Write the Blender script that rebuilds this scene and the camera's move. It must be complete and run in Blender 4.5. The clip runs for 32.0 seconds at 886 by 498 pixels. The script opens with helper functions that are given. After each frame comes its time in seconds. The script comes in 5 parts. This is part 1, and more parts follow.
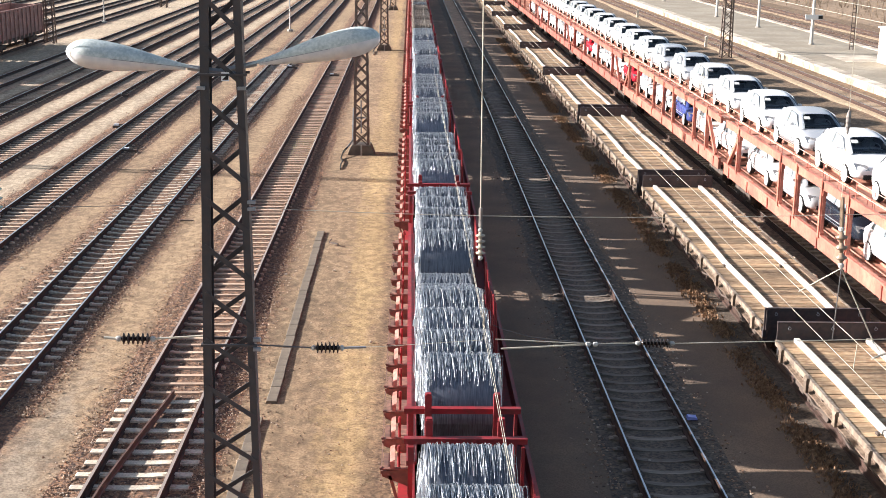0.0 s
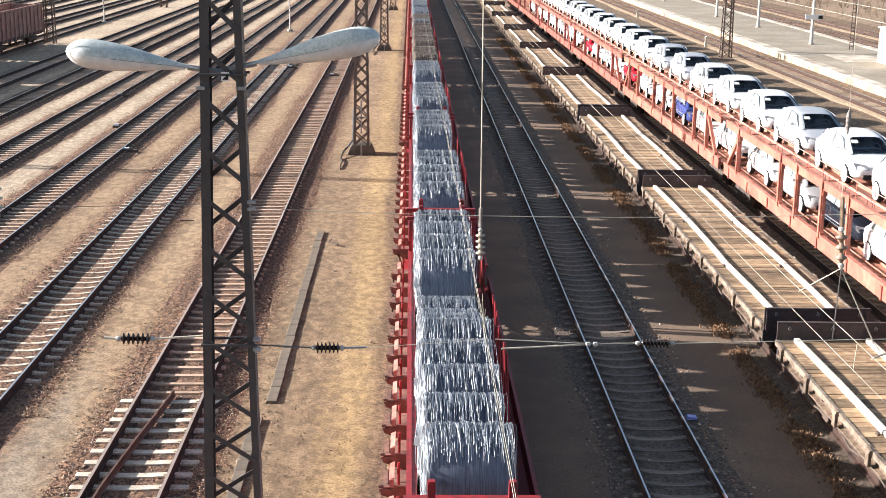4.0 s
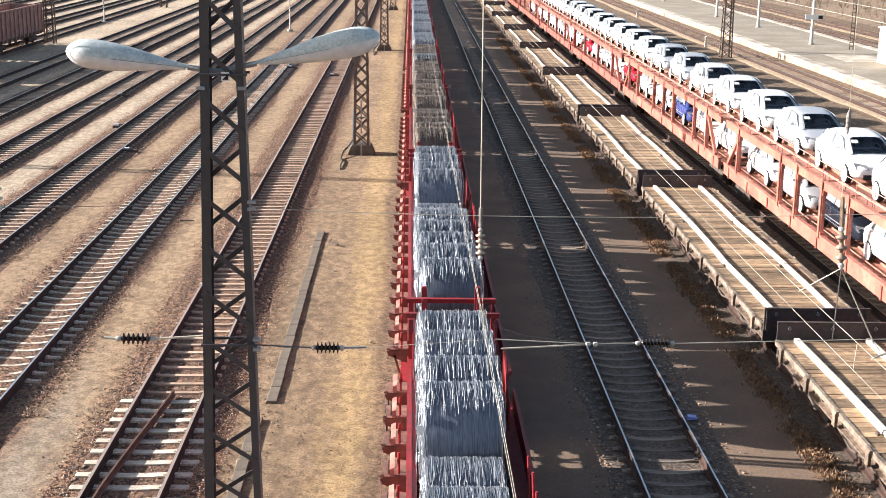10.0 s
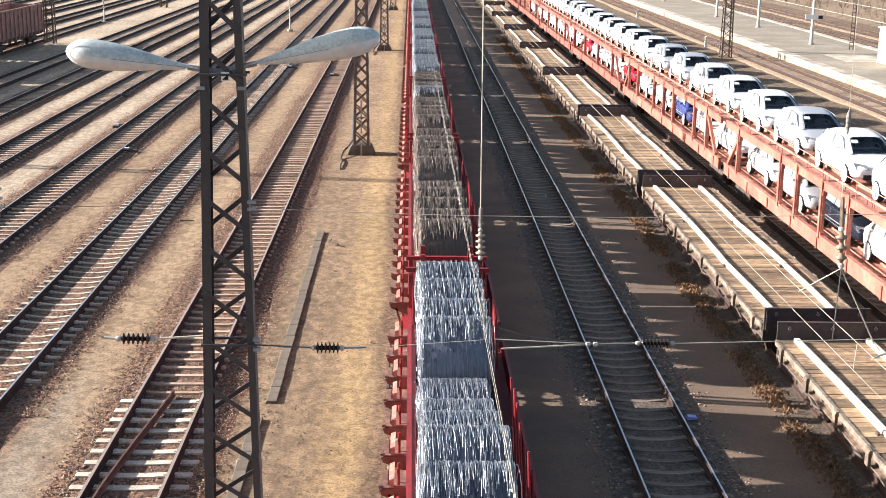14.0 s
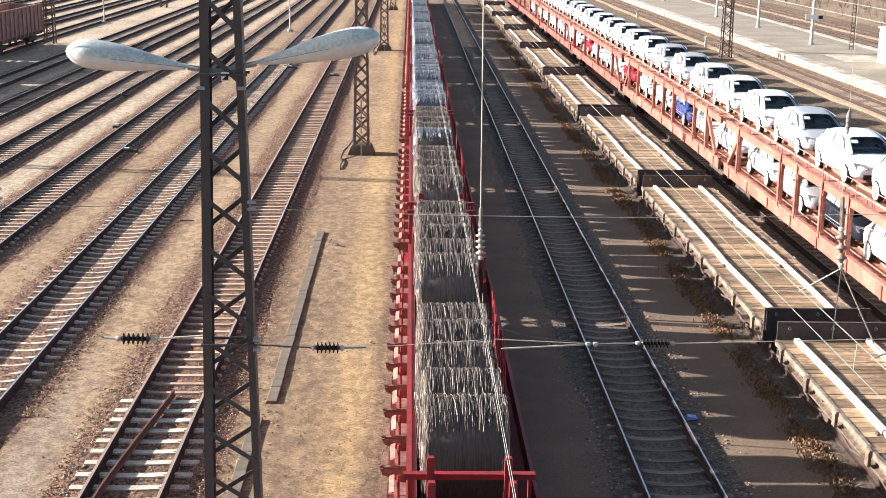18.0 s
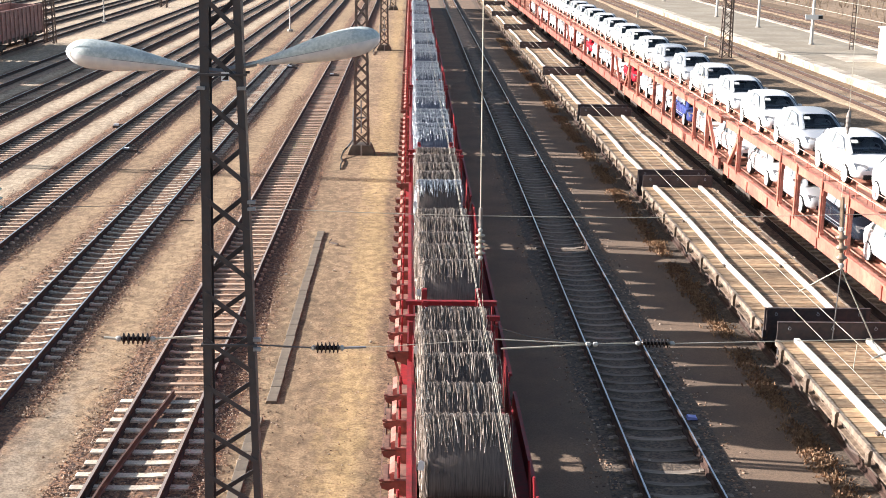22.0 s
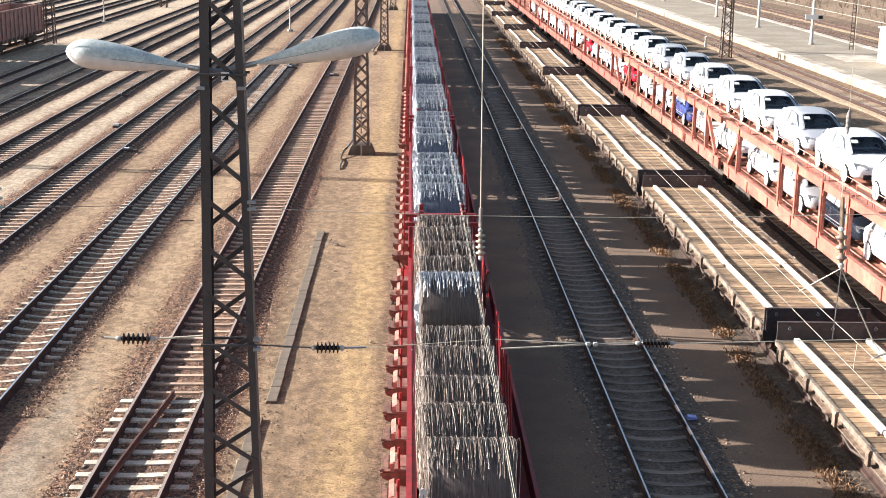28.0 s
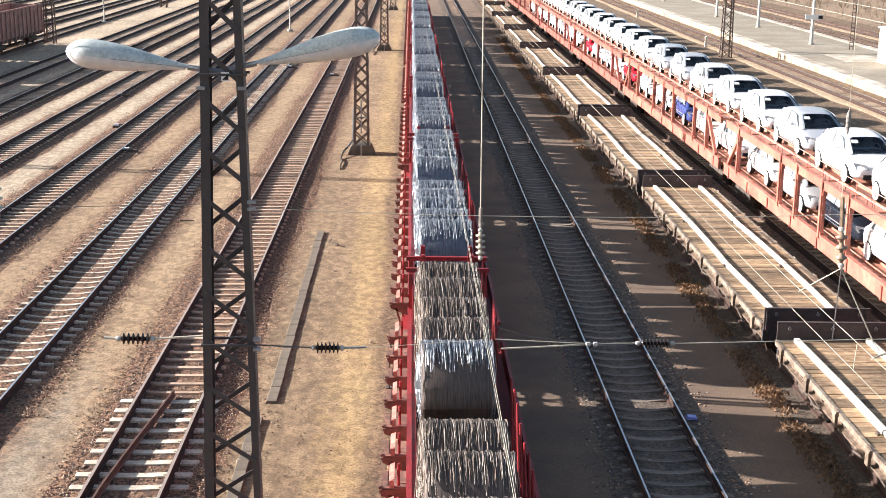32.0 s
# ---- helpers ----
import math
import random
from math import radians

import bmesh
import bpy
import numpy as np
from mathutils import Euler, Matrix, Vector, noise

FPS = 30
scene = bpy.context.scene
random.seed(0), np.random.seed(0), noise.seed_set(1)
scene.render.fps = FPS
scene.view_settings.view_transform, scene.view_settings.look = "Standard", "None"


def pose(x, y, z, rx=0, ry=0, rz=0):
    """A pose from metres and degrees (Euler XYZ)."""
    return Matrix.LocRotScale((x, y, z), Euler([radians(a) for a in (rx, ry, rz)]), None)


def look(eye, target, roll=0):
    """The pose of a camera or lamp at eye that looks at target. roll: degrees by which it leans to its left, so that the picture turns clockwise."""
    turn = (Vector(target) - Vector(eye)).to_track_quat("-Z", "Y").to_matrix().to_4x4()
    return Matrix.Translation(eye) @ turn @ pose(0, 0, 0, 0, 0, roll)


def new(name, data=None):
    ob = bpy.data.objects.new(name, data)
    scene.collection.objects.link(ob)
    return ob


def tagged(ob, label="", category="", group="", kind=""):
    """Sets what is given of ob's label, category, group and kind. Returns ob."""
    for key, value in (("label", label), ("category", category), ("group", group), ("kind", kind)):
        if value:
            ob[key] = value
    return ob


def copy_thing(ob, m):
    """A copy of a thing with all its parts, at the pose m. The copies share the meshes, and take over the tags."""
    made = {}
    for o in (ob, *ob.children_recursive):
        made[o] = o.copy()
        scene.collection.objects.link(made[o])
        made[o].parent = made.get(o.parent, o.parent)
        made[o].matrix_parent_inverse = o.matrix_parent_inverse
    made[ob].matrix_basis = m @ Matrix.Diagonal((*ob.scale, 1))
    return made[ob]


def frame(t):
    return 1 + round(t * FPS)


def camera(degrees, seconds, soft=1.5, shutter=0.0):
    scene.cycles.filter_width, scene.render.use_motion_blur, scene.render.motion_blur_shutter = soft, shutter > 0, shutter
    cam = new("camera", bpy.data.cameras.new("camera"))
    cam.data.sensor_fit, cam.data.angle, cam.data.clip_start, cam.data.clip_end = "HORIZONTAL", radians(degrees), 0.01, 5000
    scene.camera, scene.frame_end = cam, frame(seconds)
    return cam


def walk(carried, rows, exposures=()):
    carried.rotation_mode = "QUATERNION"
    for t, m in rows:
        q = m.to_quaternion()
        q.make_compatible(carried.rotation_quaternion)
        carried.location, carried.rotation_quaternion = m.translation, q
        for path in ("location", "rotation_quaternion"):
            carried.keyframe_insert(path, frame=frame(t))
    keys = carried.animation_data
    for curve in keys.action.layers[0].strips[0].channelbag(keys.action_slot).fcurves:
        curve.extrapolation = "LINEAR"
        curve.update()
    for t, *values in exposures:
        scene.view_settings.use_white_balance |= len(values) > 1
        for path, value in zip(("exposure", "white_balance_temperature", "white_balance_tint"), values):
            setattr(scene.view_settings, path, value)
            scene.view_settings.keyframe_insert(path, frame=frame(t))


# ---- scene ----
SECONDS = 32.0
EYE = (0.0, 0.0, 10.91)
YAW, PITCH, ROLL = radians(1.5528), radians(13.9532), 0.8124
cam = camera(37.346, SECONDS, 0.9)
AIM = (EYE[0] + math.sin(YAW) * math.cos(PITCH), EYE[1] + math.cos(YAW) * math.cos(PITCH), EYE[2] - math.sin(PITCH))
walk(cam, [(0.0, look(EYE, AIM, ROLL)), (SECONDS, look(EYE, AIM, ROLL))], ((0.0, 1.46), (14.0, 1.475), (20.0, 1.50), (SECONDS, 1.54)))

# ---- light: a low sun across the tracks, hazy bright sky ----
SUN_EL, SUN_AZ = radians(20.0), radians(9.0)     # azimuth: turned from -X towards +Y
SUN_WAY = Vector((math.cos(SUN_EL) * math.cos(SUN_AZ), -math.cos(SUN_EL) * math.sin(SUN_AZ), -math.sin(SUN_EL)))
world = bpy.data.worlds.new("sky")
scene.world = world
world.use_nodes = True
wn, wl = world.node_tree.nodes, world.node_tree.links
sky = wn.new("ShaderNodeTexSky")
sky.sky_type, sky.sun_disc = "NISHITA", False
sky.sun_elevation, sky.sun_rotation = SUN_EL, radians(270.0) + SUN_AZ
sky.air_density, sky.dust_density = 1.0, 2.0
wl.new(sky.outputs[0], wn["Background"].inputs[0])
wn["Background"].inputs[1].default_value = 0.064
sun = new("sun", bpy.data.lights.new("sun", "SUN"))
sun.data.energy, sun.data.angle, sun.data.color = 4.7, radians(0.6), (1.0, 0.945, 0.912)
sun.matrix_world = SUN_WAY.to_track_quat("-Z", "Y").to_matrix().to_4x4()

# ---- plan, in metres: x across the tracks, y along them ----
RAIL_TOP = 0.20
GAUGE = 0.7535                # rail centre from track centre
X_COIL, X_FREE, X_FLAT, X_CARRIER = 0.96, 5.45, 10.25, 14.42
LEFT_TRACKS = [-5.50, -10.08, -14.57, -19.07, -23.49, -27.7, -34.1, -38.6, -43.1, -47.6, -52.1]
RIGHT_TRACKS = [29.45, 44.6, 49.2]

# ---- materials ----
def mat(name, a, b=None, scale=3.0, rough=0.8, metal=0.0, bump=0.0, bump_scale=None, fine=None, fine_scale=60.0, fine_mix=0.35,
        vary=0.0, emit=0.0, stretch=(1, 1, 1), spec=0.5, world_space=False, detail=6.0):
    """A surface of two colours mixed by a coarse noise, with a finer grain over it."""
    m = bpy.data.materials.new(name)
    m.use_nodes = True
    n, l = m.node_tree.nodes, m.node_tree.links
    bsdf = n["Principled BSDF"]
    bsdf.inputs["Roughness"].default_value = rough
    bsdf.inputs["Metallic"].default_value = metal
    bsdf.inputs["Specular IOR Level"].default_value = spec
    tc = n.new("ShaderNodeTexCoord")
    mp = n.new("ShaderNodeMapping")
    mp.inputs["Scale"].default_value = stretch
    if world_space:
        geo = n.new("ShaderNodeNewGeometry")
        l.new(geo.outputs["Position"], mp.inputs[0])
    else:
        l.new(tc.outputs["Object"], mp.inputs[0])
    b = b or tuple(c * 0.7 for c in a)
    tex = n.new("ShaderNodeTexNoise")
    tex.inputs["Scale"].default_value, tex.inputs["Detail"].default_value = scale, detail
    l.new(mp.outputs[0], tex.inputs["Vector"])
    ramp = n.new("ShaderNodeValToRGB")
    ramp.color_ramp.elements[0].position, ramp.color_ramp.elements[1].position = 0.35, 0.65
    ramp.color_ramp.elements[0].color, ramp.color_ramp.elements[1].color = (*b, 1), (*a, 1)
    l.new(tex.outputs[0], ramp.inputs[0])
    col = ramp.outputs[0]
    grain = n.new("ShaderNodeTexNoise")
    grain.inputs["Scale"].default_value, grain.inputs["Detail"].default_value = fine_scale, 4.0
    l.new(mp.outputs[0], grain.inputs["Vector"])
    if fine:
        r2 = n.new("ShaderNodeValToRGB")
        r2.color_ramp.elements[0].position, r2.color_ramp.elements[1].position = 0.42, 0.62
        r2.color_ramp.elements[0].color, r2.color_ramp.elements[1].color = (0, 0, 0, 1), (fine_mix, fine_mix, fine_mix, 1)
        l.new(grain.outputs[0], r2.inputs[0])
        mx = n.new("ShaderNodeMixRGB")
        l.new(r2.outputs[0], mx.inputs[0])
        l.new(col, mx.inputs[1])
        mx.inputs[2].default_value = (*fine, 1)
        col = mx.outputs[0]
    if vary:
        info = n.new("ShaderNodeObjectInfo")
        mr = n.new("ShaderNodeMapRange")
        mr.inputs["To Min"].default_value, mr.inputs["To Max"].default_value = 1 - vary, 1 + vary
        l.new(info.outputs["Random"], mr.inputs["Value"])
        hs = n.new("ShaderNodeHueSaturation")
        l.new(mr.outputs[0], hs.inputs["Value"])
        l.new(col, hs.inputs["Color"])
        col = hs.outputs[0]
    l.new(col, bsdf.inputs["Base Color"])
    if bump:
        bp = n.new("ShaderNodeBump")
        bp.inputs["Strength"].default_value = bump
        bp.inputs["Distance"].default_value = 0.03
        l.new(grain.outputs[0], bp.inputs["Height"])
        l.new(bp.outputs[0], bsdf.inputs["Normal"])
    if emit:
        bsdf.inputs["Emission Color"].default_value = (*a, 1)
        bsdf.inputs["Emission Strength"].default_value = emit
    return m


def glass(name, tint=(0.02, 0.03, 0.035)):
    m = mat(name, tint, tint, rough=0.06, spec=0.8)
    return m


def clear_glass(name, tint):
    """A thin tinted pane: seen through, with a sharp gloss."""
    m = bpy.data.materials.new(name)
    m.use_nodes = True
    n, l = m.node_tree.nodes, m.node_tree.links
    n.remove(n["Principled BSDF"])
    thru, gloss, mix, fres = n.new("ShaderNodeBsdfTransparent"), n.new("ShaderNodeBsdfGlossy"), n.new("ShaderNodeMixShader"), n.new("ShaderNodeFresnel")
    thru.inputs[0].default_value = (*tint, 1)
    gloss.inputs["Roughness"].default_value = 0.03
    fres.inputs[0].default_value = 1.5
    l.new(fres.outputs[0], mix.inputs[0])
    l.new(thru.outputs[0], mix.inputs[1])
    l.new(gloss.outputs[0], mix.inputs[2])
    l.new(mix.outputs[0], n["Material Output"].inputs[0])
    return m


# Sand base lightened, so distant ground carries a haze tone in its colour.
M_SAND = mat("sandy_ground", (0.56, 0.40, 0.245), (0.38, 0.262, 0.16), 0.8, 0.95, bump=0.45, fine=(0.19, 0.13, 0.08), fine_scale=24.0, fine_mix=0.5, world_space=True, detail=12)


def nodes_of(m):
    """The node tools of a material: a maker of maths nodes, of colour mixes and of noises on the world position."""
    n, l = m.node_tree.nodes, m.node_tree.links
    geo = n.new("ShaderNodeNewGeometry")

    def put(socket, v):
        if hasattr(v, "is_linked"):
            l.new(v, socket)
        else:
            socket.default_value = v

    def calc(op, a, b=0.0, c=0.0):
        k = n.new("ShaderNodeMath")
        k.operation = op
        for i, v in enumerate((a, b, c)):
            put(k.inputs[i], v)
        return k.outputs[0]

    def blend(f, a, b, kind="MIX"):
        k = n.new("ShaderNodeMixRGB")
        k.blend_type = kind
        put(k.inputs[0], f)
        for i, v in ((1, a), (2, b)):
            put(k.inputs[i], (*v, 1) if isinstance(v, tuple) else v)
        return k.outputs[0]

    def cloud(scale, detail=6.0, stretch=(1, 1, 1)):
        mp, tex = n.new("ShaderNodeMapping"), n.new("ShaderNodeTexNoise")
        mp.inputs["Scale"].default_value = stretch
        l.new(geo.outputs["Position"], mp.inputs[0])
        l.new(mp.outputs[0], tex.inputs["Vector"])
        tex.inputs["Scale"].default_value, tex.inputs["Detail"].default_value = scale, detail
        return tex.outputs[0]

    def span(v, a, b, lo=0.0, hi=1.0):
        k = n.new("ShaderNodeMapRange")
        put(k.inputs["Value"], v)
        for key, w in (("From Min", a), ("From Max", b), ("To Min", lo), ("To Max", hi)):
            k.inputs[key].default_value = w
        return k.outputs[0]

    sep = n.new("ShaderNodeSeparateXYZ")
    l.new(geo.outputs["Position"], sep.inputs[0])
    return calc, blend, cloud, span, sep.outputs["X"], sep.outputs["Y"]


def paint_ground(m):
    """Yard ground: yellow sand drifted in lanes, a paler haze tone far left, grey gravel, and rusty stone scattered out
    from the tracks.
    """
    calc, blend, cloud, span, x, y = nodes_of(m)
    bsdf = m.node_tree.nodes["Principled BSDF"]
    col = bsdf.inputs["Base Color"].links[0].from_socket
    lanes = cloud(0.9, 8.0, (1.6, 0.12, 1))
    fine = cloud(2.6, 8.0, (1.0, 0.6, 1))
    # the wide lane centred at -45 puts distance haze into the sand colour
    for centre, half, colour, mixed in ((-45.0, 31.0, (0.66, 0.555, 0.42), 0.8), (-8.0, 3.0, (0.49, 0.355, 0.215), 0.5), (22.0, 5.0, (0.58, 0.50, 0.385), 0.9)):
        off = calc("ABSOLUTE", calc("SUBTRACT", x, centre))
        edge = calc("MULTIPLY_ADD", lanes, 2.6, off)
        col = blend(span(edge, half + 0.7, half + 2.0, mixed, 0.0), col, colour)
    far = calc("ABSOLUTE", calc("SUBTRACT", x, -8.0))          # grey gravel between the first two tracks
    along = calc("ABSOLUTE", calc("SUBTRACT", y, 23.0))
    patch = calc("ADD", calc("ADD", far, calc("MULTIPLY", along, 0.16)), calc("MULTIPLY", fine, 2.0))
    col = blend(span(patch, 1.6, 2.9, 0.75, 0.0), col, (0.345, 0.295, 0.235))
    shift = calc("ADD", x, calc("MULTIPLY", calc("SUBTRACT", lanes, 0.5), 1.6))   # brown gravel, a yellow sand lane and dark grit beside the running train
    col = blend(calc("MULTIPLY", calc("MULTIPLY", span(shift, -4.6, -3.8), span(shift, 0.6, 1.2, 1.0, 0.0)), span(y, 38.0, 66.0, 1.0, 0.3)), col, blend(span(fine, 0.36, 0.64), (0.25, 0.176, 0.106), (0.39, 0.282, 0.174)))
    col = blend(span(calc("MULTIPLY_ADD", calc("SUBTRACT", fine, 0.5), 1.5, calc("ABSOLUTE", calc("ADD", shift, 1.30))), 0.2, 0.85, 0.85, 0.0), col, (0.52, 0.38, 0.195))
    col = blend(span(shift, -0.86, -0.58, 0.0, 0.95), col, blend(span(fine, 0.38, 0.62), (0.17, 0.12, 0.08), (0.30, 0.21, 0.13)))
    near = None
    for t in LEFT_TRACKS + [X_COIL, X_FREE, X_FLAT, X_CARRIER] + RIGHT_TRACKS:
        d = calc("ABSOLUTE", calc("SUBTRACT", x, t))
        near = d if near is None else calc("MINIMUM", near, d)
    rust = calc("MULTIPLY_ADD", cloud(2.2, 9.0, (1, 0.6, 1)), 1.3, near)
    rusty = blend(span(cloud(11.0, 5.0), 0.38, 0.62), (0.14, 0.08, 0.055), (0.42, 0.265, 0.16))
    col = blend(span(rust, 2.0, 2.65, 0.8, 0.0), col, rusty)
    speck = blend(span(cloud(16.0, 7.0), 0.34, 0.60), (0.62, 0.58, 0.55), (1.04, 1.03, 1.02))
    col = blend(1.0, col, speck, "MULTIPLY")
    clump = blend(span(cloud(4.5, 5.0, (1, 0.7, 1)), 0.39, 0.61), (0.72, 0.70, 0.68), (1.13, 1.12, 1.10))
    col = blend(1.0, col, clump, "MULTIPLY")
    stain = blend(span(cloud(0.35, 6.0, (1, 0.35, 1)), 0.35, 0.7), (0.80, 0.78, 0.76), (1.06, 1.05, 1.04))
    col = blend(1.0, col, stain, "MULTIPLY")
    m.node_tree.links.new(col, bsdf.inputs["Base Color"])


M_BALLAST = mat("rusty_ballast", (0.40, 0.215, 0.12), (0.10, 0.052, 0.034), 5.0, 0.95, bump=1.0, fine=(0.045, 0.03, 0.026), fine_scale=14.0, fine_mix=0.8, world_space=True)
# Darker copy of the ballast: shade beside and under the wagons is in its colour.
M_BALLAST_SHADE = mat("shade_dark_ballast", (0.205, 0.15, 0.108), (0.125, 0.093, 0.068), 5.0, 0.9, bump=1.0, fine=(0.055, 0.043, 0.036), fine_scale=14.0, fine_mix=0.8, world_space=True)
M_BALLAST_PALE = mat("dusty_rusty_ballast", (0.54, 0.37, 0.25), (0.27, 0.17, 0.115), 4.0, 0.95, bump=0.8, fine=(0.11, 0.075, 0.06), fine_scale=10.0, fine_mix=0.6, world_space=True)
M_BALLAST_SAND = mat("sandy_ballast", (0.62, 0.475, 0.31), (0.42, 0.30, 0.185), 4.0, 0.95, bump=0.6, fine=(0.20, 0.14, 0.09), fine_scale=9.0, fine_mix=0.5, world_space=True)
M_STONE = mat("ballast_stone", (0.42, 0.27, 0.18), (0.19, 0.12, 0.085), 6.0, 0.95, world_space=True, fine=(0.45, 0.36, 0.28), fine_scale=9.0, fine_mix=0.6)
M_SHADE_DIRT = mat("shade_toned_dirt", (0.255, 0.170, 0.113), (0.17, 0.116, 0.082), 0.5, 0.95, bump=0.35, fine=(0.12, 0.086, 0.058), fine_scale=26.0, fine_mix=0.6, world_space=True, detail=12)
M_SLEEPER = mat("weathered_sleeper", (0.78, 0.585, 0.43), (0.54, 0.38, 0.275), 4.0, 0.9, bump=0.3, vary=0.2, fine=(0.12, 0.09, 0.07), fine_scale=25, stretch=(0.3, 1, 1))
# Free-track sleepers, darkened in colour for the train shadow that lies on them.
M_SLEEPER_DARK = mat("shade_dark_sleeper", (0.31, 0.25, 0.197), (0.18, 0.145, 0.115), 4.0, 0.9, vary=0.25, fine=(0.07, 0.06, 0.055), fine_scale=20, stretch=(0.3, 1, 1))
M_SLEEPER_TAN = mat("sunbleached_sleeper", (0.80, 0.58, 0.42), (0.55, 0.37, 0.265), 4.0, 0.9, bump=0.3, vary=0.25, fine=(0.14, 0.09, 0.07), fine_scale=18, stretch=(0.3, 1, 1))
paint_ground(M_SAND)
M_GUIDE = mat("brown_guide_rail", (0.15, 0.085, 0.065), (0.10, 0.055, 0.042), 3.0, 0.6, 0.2)
M_PORCELAIN_TAN = mat("tan_porcelain", (0.34, 0.25, 0.18), (0.20, 0.14, 0.10), 9.0, 0.3)
M_SLEEPER_GREY = mat("dusty_concrete_sleeper", (0.80, 0.70, 0.56), (0.58, 0.48, 0.37), 4.0, 0.85, vary=0.2, fine=(0.22, 0.15, 0.11), fine_scale=16, fine_mix=0.5)
M_SLEEPER_PALE = mat("pale_concrete_sleeper", (0.80, 0.70, 0.57), (0.60, 0.51, 0.40), 4.0, 0.85, vary=0.15, fine=(0.25, 0.2, 0.16), fine_scale=20, fine_mix=0.4)
# Rust colour taken near black, with the shade of the seen rail sides in it.
M_RAILSIDE = mat("rusty_rail_side", (0.085, 0.047, 0.035), (0.05, 0.03, 0.024), 3.0, 0.8, 0.2)
M_RAILTOP = mat("polished_rail_top", (0.80, 0.81, 0.83), (0.62, 0.62, 0.62), 2.0, 0.28, 0.85, stretch=(1, 0.05, 1))
M_RAILRUST = mat("dull_rail_top", (0.66, 0.55, 0.47), (0.50, 0.38, 0.31), 2.0, 0.42, 0.5, stretch=(1, 0.05, 1))
M_RED = mat("red_wagon_paint", (0.36, 0.022, 0.03), (0.24, 0.018, 0.024), 1.5, 0.55, fine=(0.10, 0.03, 0.025), fine_scale=8, fine_mix=0.5)
M_SALMON = mat("faded_red_paint", (0.60, 0.29, 0.235), (0.44, 0.17, 0.13), 1.2, 0.65, fine=(0.20, 0.08, 0.06), fine_scale=6, fine_mix=0.5)
M_LEDGE = mat("grimy_red_ledge", (0.30, 0.17, 0.125), (0.17, 0.09, 0.07), 2.5, 0.85, fine=(0.09, 0.06, 0.05), fine_scale=8, fine_mix=0.6)
M_OUTRIGGER = mat("dull_red_outrigger", (0.30, 0.135, 0.10), (0.17, 0.075, 0.056), 2.5, 0.75, fine=(0.11, 0.065, 0.05), fine_scale=9, fine_mix=0.6)
M_CARRIER = mat("orange_red_carrier_paint", (0.58, 0.225, 0.16), (0.43, 0.135, 0.10), 0.8, 0.6, fine=(0.25, 0.09, 0.06), fine_scale=5, fine_mix=0.45)
M_DARKSTEEL = mat("dark_painted_steel", (0.062, 0.060, 0.066), (0.045, 0.042, 0.046), 4.0, 0.55, fine=(0.075, 0.055, 0.05), fine_scale=12, fine_mix=0.5)
# Brown steel of the far masts; part of its lightness is distance haze.
M_BROWNSTEEL = mat("brown_lattice_steel", (0.19, 0.14, 0.112), (0.125, 0.092, 0.076), 4.0, 0.75)
M_UNDER = mat("grimy_underframe", (0.13, 0.095, 0.075), (0.065, 0.05, 0.042), 3.0, 0.85)
M_DECK = mat("weathered_deck_plank", (0.375, 0.24, 0.132), (0.155, 0.095, 0.055), 1.6, 0.85, vary=0.5, bump=0.3, fine=(0.56, 0.42, 0.265), fine_scale=8, fine_mix=0.4, stretch=(0.5, 1, 1), world_space=True)
M_EDGE = mat("worn_edge_steel", (0.27, 0.205, 0.15), (0.11, 0.08, 0.06), 1.6, 0.8, fine=(0.40, 0.33, 0.26), fine_scale=6, fine_mix=0.55, world_space=True)
M_FLAP = mat("dark_flap_steel", (0.075, 0.058, 0.058), (0.045, 0.036, 0.037), 2.5, 0.6, fine=(0.11, 0.07, 0.06), fine_scale=9, fine_mix=0.5)
M_PALEWOOD = mat("pale_timber_beam", (0.80, 0.75, 0.68), (0.62, 0.57, 0.50), 2.0, 0.7, stretch=(1, 0.1, 1))
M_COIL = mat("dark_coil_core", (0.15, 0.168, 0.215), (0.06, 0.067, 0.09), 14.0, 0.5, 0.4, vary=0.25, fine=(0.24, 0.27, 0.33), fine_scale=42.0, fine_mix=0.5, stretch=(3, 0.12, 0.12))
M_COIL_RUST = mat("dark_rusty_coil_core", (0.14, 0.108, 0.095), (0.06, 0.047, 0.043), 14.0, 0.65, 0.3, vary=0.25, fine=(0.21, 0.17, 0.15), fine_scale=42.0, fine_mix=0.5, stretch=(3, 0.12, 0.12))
M_WIRE = mat("steel_wire_rod", (0.60, 0.63, 0.68), (0.24, 0.28, 0.34), 3.0, 0.38, 0.75, vary=0.15, stretch=(6, 1, 1))
M_WIRE_RUST = mat("rusting_wire_rod", (0.37, 0.32, 0.285), (0.14, 0.11, 0.09), 3.0, 0.5, 0.55, vary=0.2, stretch=(6, 1, 1))
M_CAR = mat("white_car_paint", (0.88, 0.88, 0.88), (0.85, 0.85, 0.86), 1.0, 0.22, spec=0.6)
M_CAR_SILVER = mat("silver_car_paint", (0.60, 0.62, 0.65), (0.55, 0.57, 0.60), 1.0, 0.28, 0.3)
M_CAR_BLUE = mat("blue_car_paint", (0.06, 0.09, 0.30), (0.05, 0.07, 0.22), 1.0, 0.25)
M_CAR_DARK = mat("dark_car_paint", (0.02, 0.025, 0.04), (0.015, 0.02, 0.03), 1.0, 0.2)
M_CAR_RED = mat("red_car_paint", (0.55, 0.03, 0.05), (0.45, 0.02, 0.04), 1.0, 0.25)
M_GLASS = glass("dark_car_glass", (0.018, 0.02, 0.026))
